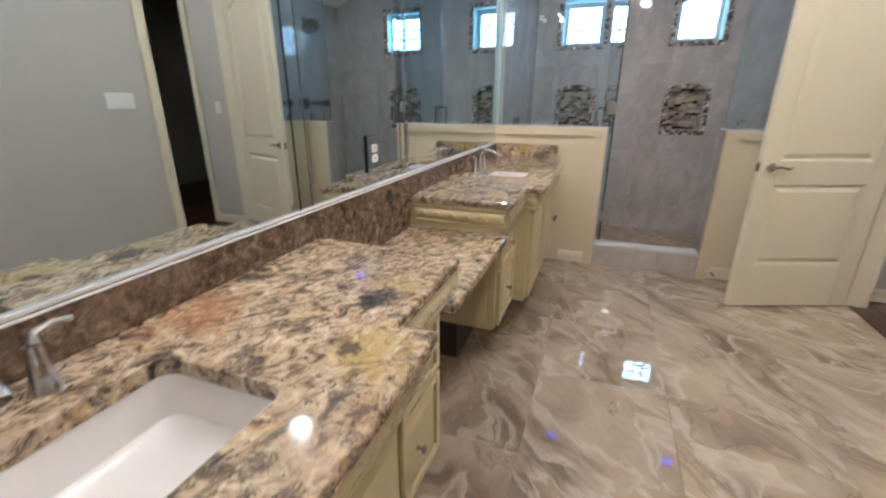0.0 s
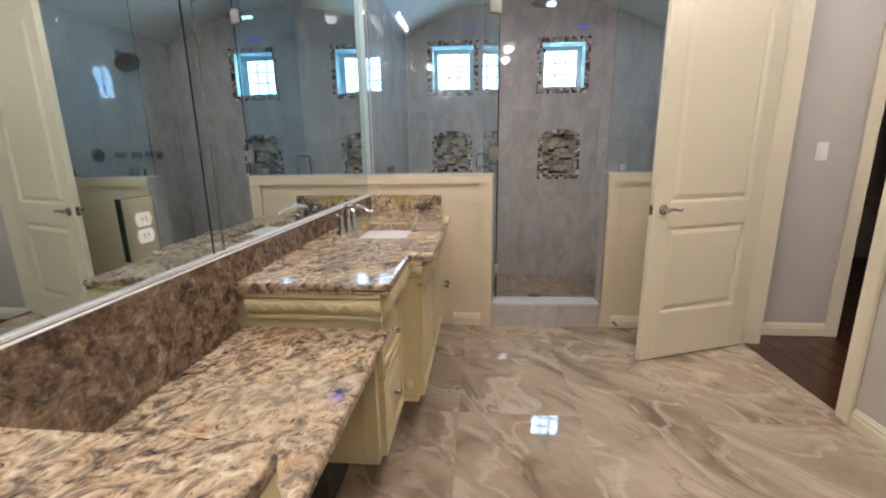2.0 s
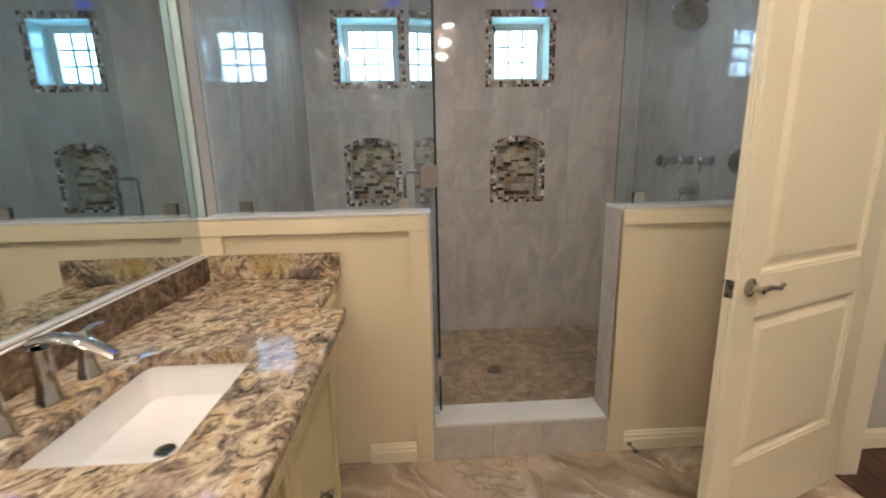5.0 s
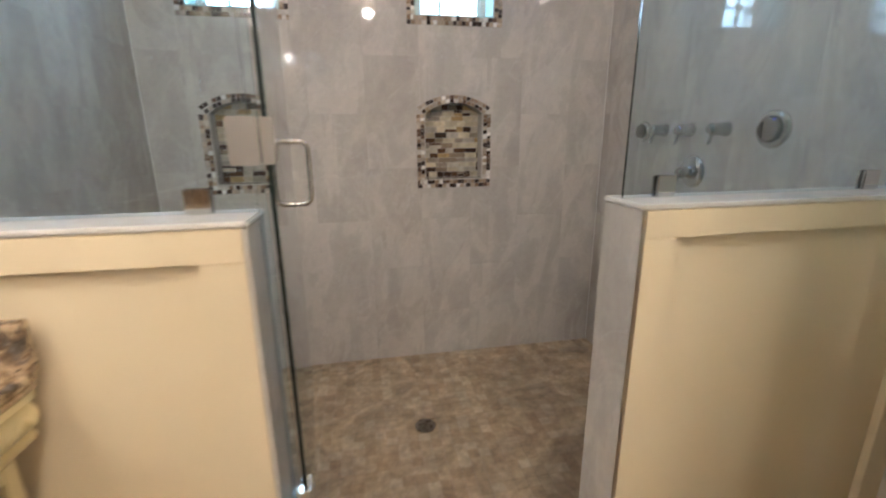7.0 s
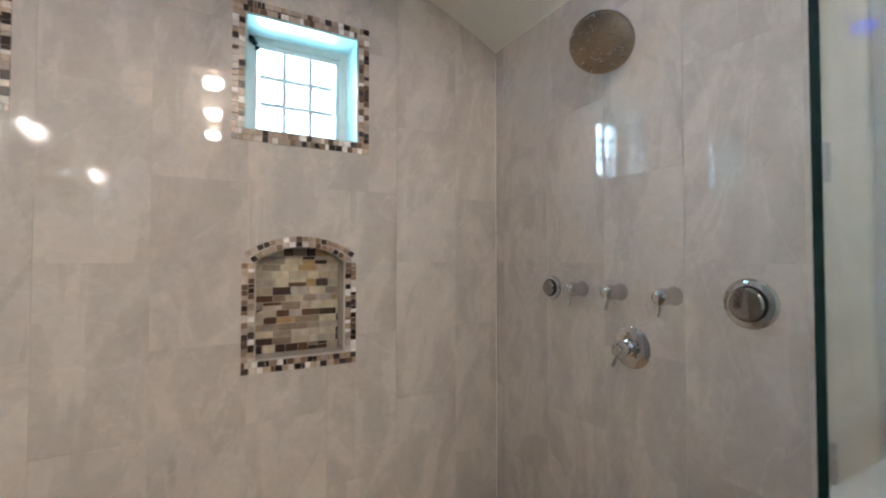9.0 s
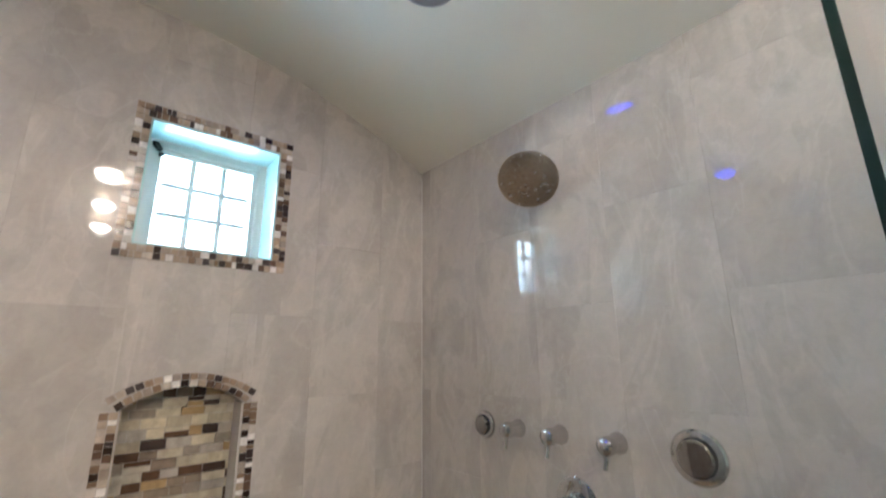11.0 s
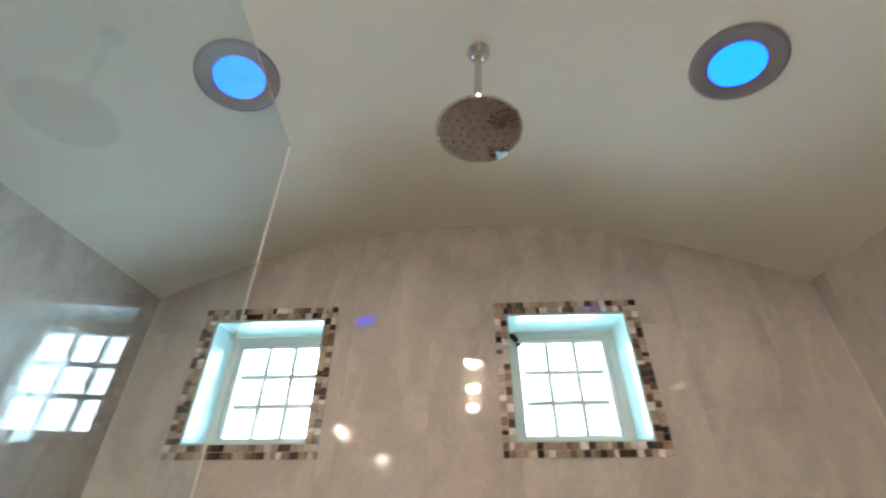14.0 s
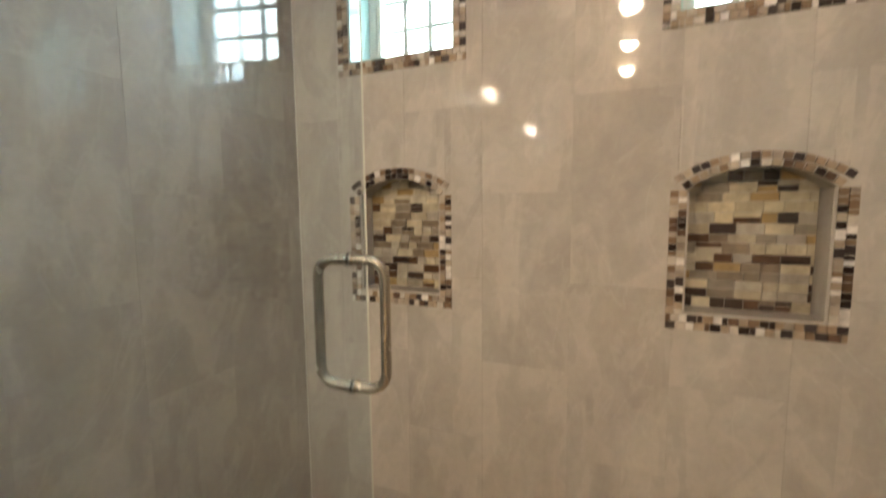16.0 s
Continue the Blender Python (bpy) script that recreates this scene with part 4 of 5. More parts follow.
shower_head("wall_shower", "round chrome shower head on a bent wall arm", hm, [tuple(neck), (neck.x + 0.03, neck.y + 0.01, neck.z + 0.045), (1.95, 7.16, neck.z + 0.07), (1.998, 7.16, neck.z + 0.072)], wall_pose(7.16, neck.z + 0.072), 0.107, SATIN)

for cx, cy in ((1.411, 7.10), (0.072, 7.072)):
    a = math.degrees(math.asin((cx - VX) / VR))
    t = thing("recessed_light", "recessed ceiling light with a glowing blue lens and grey trim ring", "ceiling light", "recessed lights")
    t.matrix_world = pose(cx, cy, vault_z(cx) - 0.001, 180) @ pose(0, 0, 0, 0, -a, 0)
    part("trim_ring", lathe([(0.068, 0.0), (0.111, 0.0), (0.111, 0.003), (0.104, 0.008), (0.078, 0.005), (0.068, 0.003)], None, 40), TRIMRING, t, "grey metal trim ring", smooth=True)
    part("lens", lathe([(0, 0.002), (0.0655, 0.002), (0.064, 0.004), (0, 0.007)], None, 40), CAN_BLUE, t, "glowing blue lens", smooth=True)

# drain
dr = thing("shower_drain", "round dark metal drain in the shower floor", "drain")
part("ring", lathe([(0.037, ZSH + 0.001), (0.052, ZSH + 0.001), (0.052, ZSH + 0.004), (0.040, ZSH + 0.004)], pose(0.745, 7.18, 0)), PEWTER, dr, smooth=True)
part("grate", lathe([(0, ZSH + 0.001), (0.0365, ZSH + 0.001), (0.0365, ZSH + 0.0025), (0, ZSH + 0.0025)], pose(0.745, 7.18, 0)), RUBBER, dr)
for k in range(-2, 3):
    half = math.sqrt(0.036 ** 2 - (k * 0.013) ** 2)
    part("bar", box(0.745 - half, 0.745 + half, 7.18 + k * 0.013 - 0.002, 7.18 + k * 0.013 + 0.002, ZSH + 0.0026, ZSH + 0.0045), PEWTER, dr)


# ---- bathroom lights ----
def dome_light(x, y, zc=ZC, bowl_glass=None):
    t = thing("ceiling_dome_light", "semi-flush ceiling light with a warm glowing glass bowl", "ceiling light", "dome lights")
    m = pose(x, y, 0)
    part("canopy", lathe([(0, zc), (0.065, zc), (0.062, zc - 0.012), (0.02, zc - 0.028), (0, zc - 0.028)], m), NICKEL, t, smooth=True)
    part("stem", tube([(x, y, zc - 0.028), (x, y, zc - 0.099)], 0.009), NICKEL, t, smooth=True)
    curve = [(math.sin(radians(q)), math.cos(radians(q))) for q in range(10, 91, 10)]
    part("bowl", lathe([(0, zc - 0.185)] + [(0.088 * a, zc - 0.10 - 0.085 * b) for a, b in curve] + [(0.083 * a, zc - 0.10 - 0.079 * b) for a, b in reversed(curve)] + [(0, zc - 0.179)], m), bowl_glass or DOME_GLASS, t, "lit alabaster glass bowl, open above", smooth=True)
    part("bulb", lathe([(0, zc - 0.16), (0.03, zc - 0.15), (0.04, zc - 0.128), (0.03, zc - 0.108), (0.011, zc - 0.1), (0, zc - 0.0995)], m, 16), DOME_LAMP, t, "lit warm bulb", smooth=True)
    part("finial", lathe([(0, zc - 0.21), (0.008, zc - 0.205), (0.012, zc - 0.1865), (0, zc - 0.1855)], m, 14), NICKEL, t, smooth=True)


for y in (4.88, 3.86, 2.84):
    dome_light(0.73, y)
# unseen fill lamp, added only to brighten the hall wall
dome_light(3.1, 4.7, 2.9, HALL_FILL_GLASS)


def vanity_light(yc):
    """A chrome bar that carries an oval basket of crystal beads round four bulbs."""
    t = thing("vanity_light", "chrome wall light with a lit crystal bead basket above the mirror", "wall light", "vanity lights")
    xc, zr, ax, ay, drop = XW + 0.132, 2.455, 0.105, 0.265, 0.165
    part("back_plate", box(XW + 0.001, XW + 0.018, yc - 0.17, yc + 0.17, 2.47, 2.56), CHROME, t, "", 0.006)
    for dy in (-0.12, 0.12):
        part("arm", tube([(XW + 0.018, yc + dy, 2.52), (XW + 0.06, yc + dy, 2.525), (xc - 0.01, yc + dy, 2.51), (xc, yc + dy, 2.498)], 0.007, 8), CHROME, t, smooth=True)
    ring = [(xc + ax * math.cos(q), yc + ay * math.sin(q), zr) for q in (2 * math.pi * i / 40 for i in range(41))]
    part("ring", tube(ring, 0.0065, 8), CHROME, t, "oval chrome ring", smooth=True)
    part("crossbar", box(xc - 0.008, xc + 0.008, yc - ay + 0.004, yc + ay - 0.004, zr + 0.036, zr + 0.046), CHROME, t, "", 0.003)
    for s in (-1, 1):
        part("post", tube([(xc, yc + s * (ay - 0.004), zr + 0.004), (xc, yc + s * (ay - 0.004), zr + 0.04)], 0.005, 8), CHROME, t, smooth=True)
    bm = bmesh.new()
    for row in range(7):
        f = math.radians(8 + 13 * row)
        k, z = math.cos(f), zr - 0.012 - drop * math.sin(f)
        count = max(5, round(30 * k))
        for i in range(count):
            q = 2 * math.pi * (i + 0.5 * (row % 2)) / count
            bmesh.ops.create_icosphere(bm, subdivisions=1, radius=0.0125, matrix=pose(xc + ax * k * math.cos(q), yc + ay * k * math.sin(q), z, 37 * i, 0, 20 * row) @ Matrix.Diagonal((0.9, 0.9, 1.2, 1)))
    beads = part("crystal_beads", bm, CRYSTAL, t, "rows of faceted clear crystal beads")
    beads["kind"] = "stuff"
    beads.visible_shadow = False
    for j in range(4):
        y = yc - 0.18 + 0.12 * j
        part("cup", lathe([(0, 0.035), (0.014, 0.033), (0.016, 0.005), (0, 0.004)], pose(xc, y, zr - 0.001), 14), CHROME, t, smooth=True)
        part("bulb", lathe([(0, 0.003), (0.012, 0.0), (0.022, -0.024), (0.016, -0.046), (0, -0.053)], pose(xc, y, zr), 16), BULB, t, "lit warm bulb", smooth=True)


vanity_light(5.3)
vanity_light(3.2)


# ---- mirrors ----
def mirror(y0, y1, label):
    t = thing("wall_mirror", label, "mirror", "vanity mirrors")
    z0, z1, xb, xf, bev = 1.012, 2.425, XW + 0.003, XW + 0.0115, 0.028
    bm = bmesh.new()

    def ring(x, d):
        return [bm.verts.new((x, *p)) for p in ((y0 + d, z0 + d), (y1 - d, z0 + d), (y1 - d, z1 - d), (y0 + d, z1 - d))]
    a, b, c = ring(xb, 0), ring(xf - 0.0007, 0), ring(xf, bev)
    bm.faces.new(a)
    for p, q, k in ((a, b, 1), (b, c, 0)):
        for i in range(4):
            bm.faces.new((p[i], p[(i + 1) % 4], q[(i + 1) % 4], q[i])).material_index = k
    bm.faces.new(c)
    part("glass", bm, [MIRROR, MIRROR_EDGE], t)
    part("channel", box(XW + 0.001, XW + 0.016, y0, y1, 1.0045, 1.0115), CAULK, t, "thin white bottom channel")


mirror(1.80, 3.543, "large frameless mirror hung above the granite vanity")
mirror(3.611, 4.288, "frameless mirror above the low desk with an outlet in it")
mirror(4.348, 6.158, "large frameless mirror hung above the granite vanity")
for y0, y1 in ((3.5435, 3.6105), (4.2885, 4.3475)):
    st = thing("mirror_strip", "narrow upright mirror strip with a bright metal edge", "mirror", "mirror strips")
    part("joint", box(XW + 0.002, XW + 0.012, y0, y0 + 0.006, 1.012, 2.425), EDGE, st, "dark green glass edge")
    part("glass", box(XW + 0.003, XW + 0.0115, y0 + 0.0065, y1 - 0.0065, 1.012, 2.425), MIRROR, st)
    part("edge", box(XW + 0.002, XW + 0.0145, y1 - 0.006, y1 - 0.0002, 1.012, 2.425), CHROME, st, "thin bright metal edge", 0.001)
    part("channel", box(XW + 0.001, XW + 0.016, y0, y1, 1.0045, 1.0115), CAULK, st, "thin white bottom channel")

# reflections in the mirror's end bevel are put into a flat green colour
sm = thing("mirror_strip", "narrow upright mirror strip closing the end of the mirrors", "mirror", "mirror strips")
part("glass", box(XW + 0.0125, XL + 0.001, 6.1605, 6.166, 1.158, 2.425), MIRROR_EDGE, sm, "flat pale green painted for the bevel's reflections", 0.001)
part("edge", box(XL + 0.0012, XL + 0.0062, 6.1605, 6.1675, 1.158, 2.425), CHROME, sm, "thin bright metal edge")

ot = thing("outlet", "white duplex outlet with a mirrored glass cover plate", "outlet")
oy, oz, xm = 4.03, 1.143, XW + 0.0118
bm = box(xm, xm + 0.0075, oy - 0.055, oy + 0.055, oz - 0.073, oz + 0.073)
for f in bm.faces:
    f.material_index = 0 if f.normal.x > 0.9 else 1
part("cover_plate", bm, [MIRROR, EDGE], ot, "mirrored glass plate")
for s in (-1, 1):
    r = part("receptacle", prism([(oy + 0.025 * math.cos(radians(a)), oz + s * 0.02 + max(-0.0165, min(0.0165, 0.025 * math.sin(radians(a))))) for a in range(0, 360, 15)], "x", xm + 0.0078, xm + 0.0098), PLASTIC, ot, "white receptacle")
    for dy in (-0.006, 0.006):
        part("slot", box(xm + 0.0099, xm + 0.0103, oy + dy - 0.001, oy + dy + 0.001, oz + s * 0.02 - 0.004, oz + s * 0.02 + 0.006), RUBBER, r)


# ---- switches ----
def rocker_plate(name, label, m, gangs):
    """Local z out of the wall, local x along it."""
    t = thing(name, label, "light switch")
    t.matrix_world = m
    w = 0.0365
    part("plate", box(-w, w, -0.058, 0.058, 0.0005, 0.006) if gangs == 1 else box(-0.105, 0.105, -0.058, 0.058, 0.0005, 0.006), PLASTIC, t, "", 0.002)
    for g in range(gangs):
        x = (g - (gangs - 1) / 2) * 0.046
        part("rocker", prism([(-0.033, 0.0062), (0.033, 0.0062), (0.033, 0.0085), (0.0, 0.0075), (-0.033, 0.0115)], "x", x - 0.0165, x + 0.0165), PLASTIC, t)
    return t


rocker_plate("light_switch", "white single rocker light switch on the greige wall", pose(2.395, HY - 0.0005, 1.275, 90), 1)
rocker_plate("light_switch", "white four-gang rocker switch plate beside the doorway", pose(XR - 0.0005, 4.81, 1.342, 90, 0, -90), 4)


# ---- vanity ----
def knob(parent, x, y, z):
    return part("knob", lathe([(0, 0), (0.009, 0), (0.006, 0.004), (0.005, 0.012), (0.010, 0.016), (0.0145, 0.021), (0.013, 0.027), (0, 0.031)], pose(x, y, z, 0, 90, 0), 18), PEWTER, parent, "dark pewter knob", smooth=True)


def raised_front(name, parent, x, y0, y1, z0, z1):
    """A drawer or door front facing +x with a raised bevelled middle."""
    d = part(name, box(x, x + 0.010, y0, y1, z0, z1), CREAM, parent, "", 0.002)
    bm = bmesh.new()
    rings = []
    for k, dep in ((0.036, 0.0102), (0.042, 0.0106), (0.064, 0.0198), (0.066, 0.0205)):
        k = min(k, (z1 - z0) * 0.42)
        rings.append([bm.verts.new((x + dep, *p)) for p in ((y0 + k, z0 + k), (y1 - k, z0 + k), (y1 - k, z1 - k), (y0 + k, z1 - k))])
    for p, q in zip(rings, rings[1:]):
        for i in range(4):
            bm.faces.new((p[i], p[(i + 1) % 4], q[(i + 1) % 4], q[i]))
    bm.faces.new(rings[-1])
    part("raised_panel", bm, CREAM, d)
    f = 0.03
    for a, b, c, e in ((y0 + 0.001, y0 + f, z0 + 0.001, z1 - 0.001), (y1 - f, y1 - 0.001, z0 + 0.001, z1 - 0.001), (y0 + f, y1 - f, z0 + 0.001, z0 + f), (y0 + f, y1 - f, z1 - f, z1 - 0.001)):
        part("frame_strip", box(x + 0.0102, x + 0.022, a, b, c, e), CREAM, d, "", 0.002)
    return d


ZCB, ZCT = 0.215, 0.772


def drawer_unit(y0, y1, side):
    c = thing("drawer_cabinet", "cream painted drawer cabinet with two raised-panel drawers under the granite top", "cabinet", "drawer cabinets")
    part("body", box(XW + 0.004, -0.154, y0, y1, ZCB, ZCT), CREAM, c, "", 0.002)
    part("side_panel", box(XW + 0.06, -0.196, *((y0 - 0.005, y0 - 0.0005) if side < 0 else (y1 + 0.0005, y1 + 0.005)), ZCB + 0.05, ZCT - 0.12), CREAM, c, "", 0.001)
    for z0, z1 in ((0.545, 0.752), (0.228, 0.535)):
        d = raised_front("drawer", c, -0.1535, y0 + 0.03, y1 - 0.03, z0, z1)
        knob(d, -0.133, (y0 + y1) / 2, (z0 + z1) / 2)
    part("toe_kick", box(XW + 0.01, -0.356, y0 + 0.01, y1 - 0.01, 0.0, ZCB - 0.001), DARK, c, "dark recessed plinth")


def sink_unit(y0, y1):
    c = thing("sink_cabinet", "cream painted bow-front sink cabinet with two raised-panel doors and carved pilasters", "cabinet", "sink cabinets")
    part("body", box(XW + 0.004, -0.068, y0, y1, ZCB, ZCT), CREAM, c, "", 0.002)
    mid = (y0 + y1) / 2
    for a, b, k in ((y0 + 0.012, mid - 0.002, mid - 0.035), (mid + 0.002, y1 - 0.012, mid + 0.035)):
        d = raised_front("door", c, -0.0675, a, b, 0.228, 0.752)
        knob(d, 0.009, k, 0.615)
    for y, s in ((y0, -1), (y1, 1)):
        a, b = sorted((y + s * 0.0005, y + s * 0.010))
        p = part("pilaster", box(-0.151, -0.072, a, b, ZCB + 0.02, ZCT), CREAM, c, "carved cream pilaster", 0.002)
        a, b = sorted((y + s * 0.0102, y + s * 0.015))
        for x0, x1, z0, z1 in ((-0.139, -0.131, 0.27, 0.73), (-0.092, -0.084, 0.27, 0.73), (-0.131, -0.092, 0.722, 0.73), (-0.131, -0.092, 0.27, 0.278)):
            part("bead", box(x0, x1, a, b, z0, z1), CREAM, p, "", 0.002)
        part("foot", lathe([(0, 0), (0.016, 0), (0.02, 0.004), (0.02, 0.016), (0.012, 0.02), (0, 0.02)], pose(-0.112, y + s * 0.0105, 0.30, -90 * s), 14), CREAM, p, "carved rosette", smooth=True)
        part("block", box(-0.153, -0.07, *sorted((y + s * 0.0005, y + s * 0.016)), ZCB - 0.002, ZCB + 0.018), CREAM, p, "", 0.003)
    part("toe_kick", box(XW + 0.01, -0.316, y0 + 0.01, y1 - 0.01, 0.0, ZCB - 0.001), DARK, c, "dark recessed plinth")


def carved_moulding(c, p0, p1, out):
    """A rounded frieze with carved leaves between two plan points, standing out along out."""
    p0, p1, out = Vector(p0), Vector(p1), Vector(out)
    d = (p1 - p0).normalized()
    bm = bmesh.new()
    prof = [(0, 0.772), (0.010, 0.772), (0.013, 0.778), (0.013, 0.784), (0.006, 0.790), (0.012, 0.797), (0.021, 0.808), (0.026, 0.822), (0.023, 0.837), (0.014, 0.848), (0.026, 0.855), (0.026, 0.8685), (0, 0.8685)]
    ends = []
    for q in (p0, p1):
        ends.append([bm.verts.new((*(q + out * o), z)) for o, z in prof])
    n = len(prof)
    for i in range(n):
        bm.faces.new((ends[0][i], ends[0][(i + 1) % n], ends[1][(i + 1) % n], ends[1][i]))
    bm.faces.new(ends[0])
    bm.faces.new(ends[1][::-1])
    m = part("frieze", bm, CREAM, c, "carved cream frieze moulding", smooth=True)
    length = (p1 - p0).length
    k = max(1, int(length / 0.075))
    bm = bmesh.new()
    for i in range(k):
        q = p0 + d * (length * (i + 0.5) / k)
        ang = math.degrees(math.atan2(d.y, d.x))
        for s in (-1, 1):
            mm = Matrix.Translation((*(q + d * (s * 0.014) + out * 0.022), 0.822)) @ pose(0, 0, 0, 0, 0, ang) @ pose(0, 0, 0, 0, s * 35, 0) @ Matrix.Diagonal((0.026, 0.0062, 0.010, 1))
            bmesh.ops.create_icosphere(bm, subdivisions=2, radius=1, matrix=mm)
    part("carved_leaves", bm, CREAM, m, "carved leaf relief", smooth=True)["kind"] = "stuff"


def top_outline(y0, yb0, yb1, y1, xf, xo):
    """Plan of a vanity top with a bowed-out middle; corners rounded."""
    r = 0.018
    pts = [(XW + 0.002, y0)]
    pts += arc(xf - 0.03, y0 + 0.03, 0.03, -90, 0, 6)
    pts += [(xf, yb0 - 0.010), (xf + 0.006, yb0)]
    pts += arc(xo - r, yb0 + r, r, -90, 0, 5)
    pts += arc(xo - r, yb1 - r, r, 0, 90, 5)
    pts += [(xf + 0.006, yb1), (xf, yb1 + 0.010)]
    pts += arc(xf - 0.03, y1 - 0.03, 0.03, 0, 90, 6) if y1 < 4 else [(xf, y1)]
    pts += [(XW + 0.002, y1)]
    return pts


def slab_with_hole(pts, hole, z0, z1):
    """A stone slab with an ogee-like rounded rim and a rectangular cut-out (x0, x1, y0, y1)."""
    bm = bmesh.new()

    def shrink(k):
        out = []
        n = len(pts)
        for i, p in enumerate(pts):
            a, b = Vector(pts[i - 1]), Vector(pts[(i + 1) % n])
            t = (b - a).normalized()
            out.append((p[0] - t.y * k * (1 if p[0] > XW + 0.05 else 0), p[1] + t.x * k * (1 if p[0] > XW + 0.05 else 0)))
        return out
    h = z1 - z0
    rings = []
    for k, z in ((0.006, z0), (0.0, z0 + 0.25 * h), (0.0, z0 + 0.62 * h), (0.003, z0 + 0.86 * h), (0.011, z1)):
        rings.append([bm.verts.new((*p, z)) for p in shrink(k)])
    n = len(pts)
    for p, q in zip(rings, rings[1:]):
        for i in range(n):
            bm.faces.new((p[i], p[(i + 1) % n], q[(i + 1) % n], q[i]))
    if hole:
        x0, x1, y0, y1 = hole
        rr = 0.03
        ho = arc(x1 - rr, y0 + rr, rr, -90, 0, 4) + arc(x1 - rr, y1 - rr, rr, 0, 90, 4) + arc(x0 + rr, y1 - rr, rr, 90, 180, 4) + arc(x0 + rr, y0 + rr, rr, 180, 270, 4)
        up = [bm.verts.new((*p, z1)) for p in ho]
        lo = [bm.verts.new((*p, z0)) for p in ho]
        m = len(ho)
        for i in range(m):
            bm.faces.new((up[i], up[(i + 1) % m], lo[(i + 1) % m], lo[i]))
        for outer, inner in ((rings[-1], up), (rings[0], lo)):
            edges = [bm.edges.get((outer[i], outer[(i + 1) % n])) for i in range(n)] + [bm.edges.get((inner[i], inner[(i + 1) % m])) for i in range(m)]
            bmesh.ops.triangle_fill(bm, use_beauty=True, use_dissolve=False, edges=edges)
    else:
        bm.faces.new(rings[-1])
        bm.faces.new(rings[0])
    return bm


def sink(yc):
    t = thing("sink", "white rectangular undermount porcelain sink", "sink", "sinks")
    x0, x1, y0, y1 = -0.441, -0.151, yc - 0.209, yc + 0.209
    bm = bmesh.new()
    rings = []
    for k, z in ((-0.02, ZT - 0.0365), (0.0, ZT - 0.0365), (0.006, ZT - 0.06), (0.016, ZT - 0.112), (0.034, ZT - 0.124), (0.09, ZT - 0.129)):
        rr = max(0.025, 0.04 - k * 0.2)
        a0, a1, b0, b1 = x0 + k, x1 - k, y0 + k, y1 - k
        ho = arc(a1 - rr, b0 + rr, rr, -90, 0, 5) + arc(a1 - rr, b1 - rr, rr, 0, 90, 5) + arc(a0 + rr, b1 - rr, rr, 90, 180, 5) + arc(a0 + rr, b0 + rr, rr, 180, 270, 5)
        rings.append([bm.verts.new((*p, z)) for p in ho])
    n = len(rings[0])
    for p, q in zip(rings, rings[1:]):
        for i in range(n):
            bm.faces.new((p[i], p[(i + 1) % n], q[(i + 1) % n], q[i]))
    bm.faces.new(rings[-1])
    part("basin", bm, PORCELAIN, t, smooth=True)
    part("drain", lathe([(0, ZT - 0.1285), (0.022, ZT - 0.1285), (0.02, ZT - 0.125), (0, ZT - 0.124)], pose((x0 + x1) / 2, yc, 0), 20), CHROME, t, "chrome drain", smooth=True)


def faucet(yc, x=-0.500):
    t = thing("faucet", "chrome widespread faucet with a flat arched spout and two lever handles", "faucet", "faucets")
    part("spout_base", lathe([(0, 0), (0.027, 0), (0.026, 0.008), (0.019, 0.03), (0.0165, 0.075), (0.018, 0.115), (0.0, 0.118)], pose(x, yc, ZT), 20), CHROME, t, smooth=True)
    bm = bmesh.new()
    rings = []
    for i in range(11):
        q = i / 10
        px = x - 0.012 + 0.155 * q
        pz = ZT + 0.108 + 0.042 * math.sin(math.pi * (0.25 + 0.62 * q)) - 0.012 - 0.02 * q * q
        wdt, th = 0.015 + 0.006 * math.sin(math.pi * q), 0.011 - 0.004 * q
        rings.append([bm.verts.new((px, yc + wdt * math.cos(2 * math.pi * k / 14), pz + th * math.sin(2 * math.pi * k / 14))) for k in range(14)])
    for p, q in zip(rings, rings[1:]):
        for i in range(14):
            bm.faces.new((p[i], p[(i + 1) % 14], q[(i + 1) % 14], q[i]))
    bm.faces.new(rings[0])
    bm.faces.new(rings[-1])
    part("spout", bm, CHROME, t, smooth=True)
    for s in (-1, 1):
        y = yc + s * 0.105
        h = part("handle", lathe([(0, 0), (0.025, 0), (0.024, 0.006), (0.018, 0.025), (0.014, 0.055), (0.0125, 0.082), (0, 0.085)], pose(x, y, ZT), 18), CHROME, t, smooth=True)
        part("lever", tube([(x + 0.004, y, ZT + 0.082), (x - 0.006, y + s * 0.01, ZT + 0.096), (x - 0.002, y + s * 0.035, ZT + 0.104), (x + 0.002, y + s * 0.06, ZT + 0.101)], 0.0085, 10, None, [1.3, 1.1, 0.85, 0.7]), CHROME, h, smooth=True)


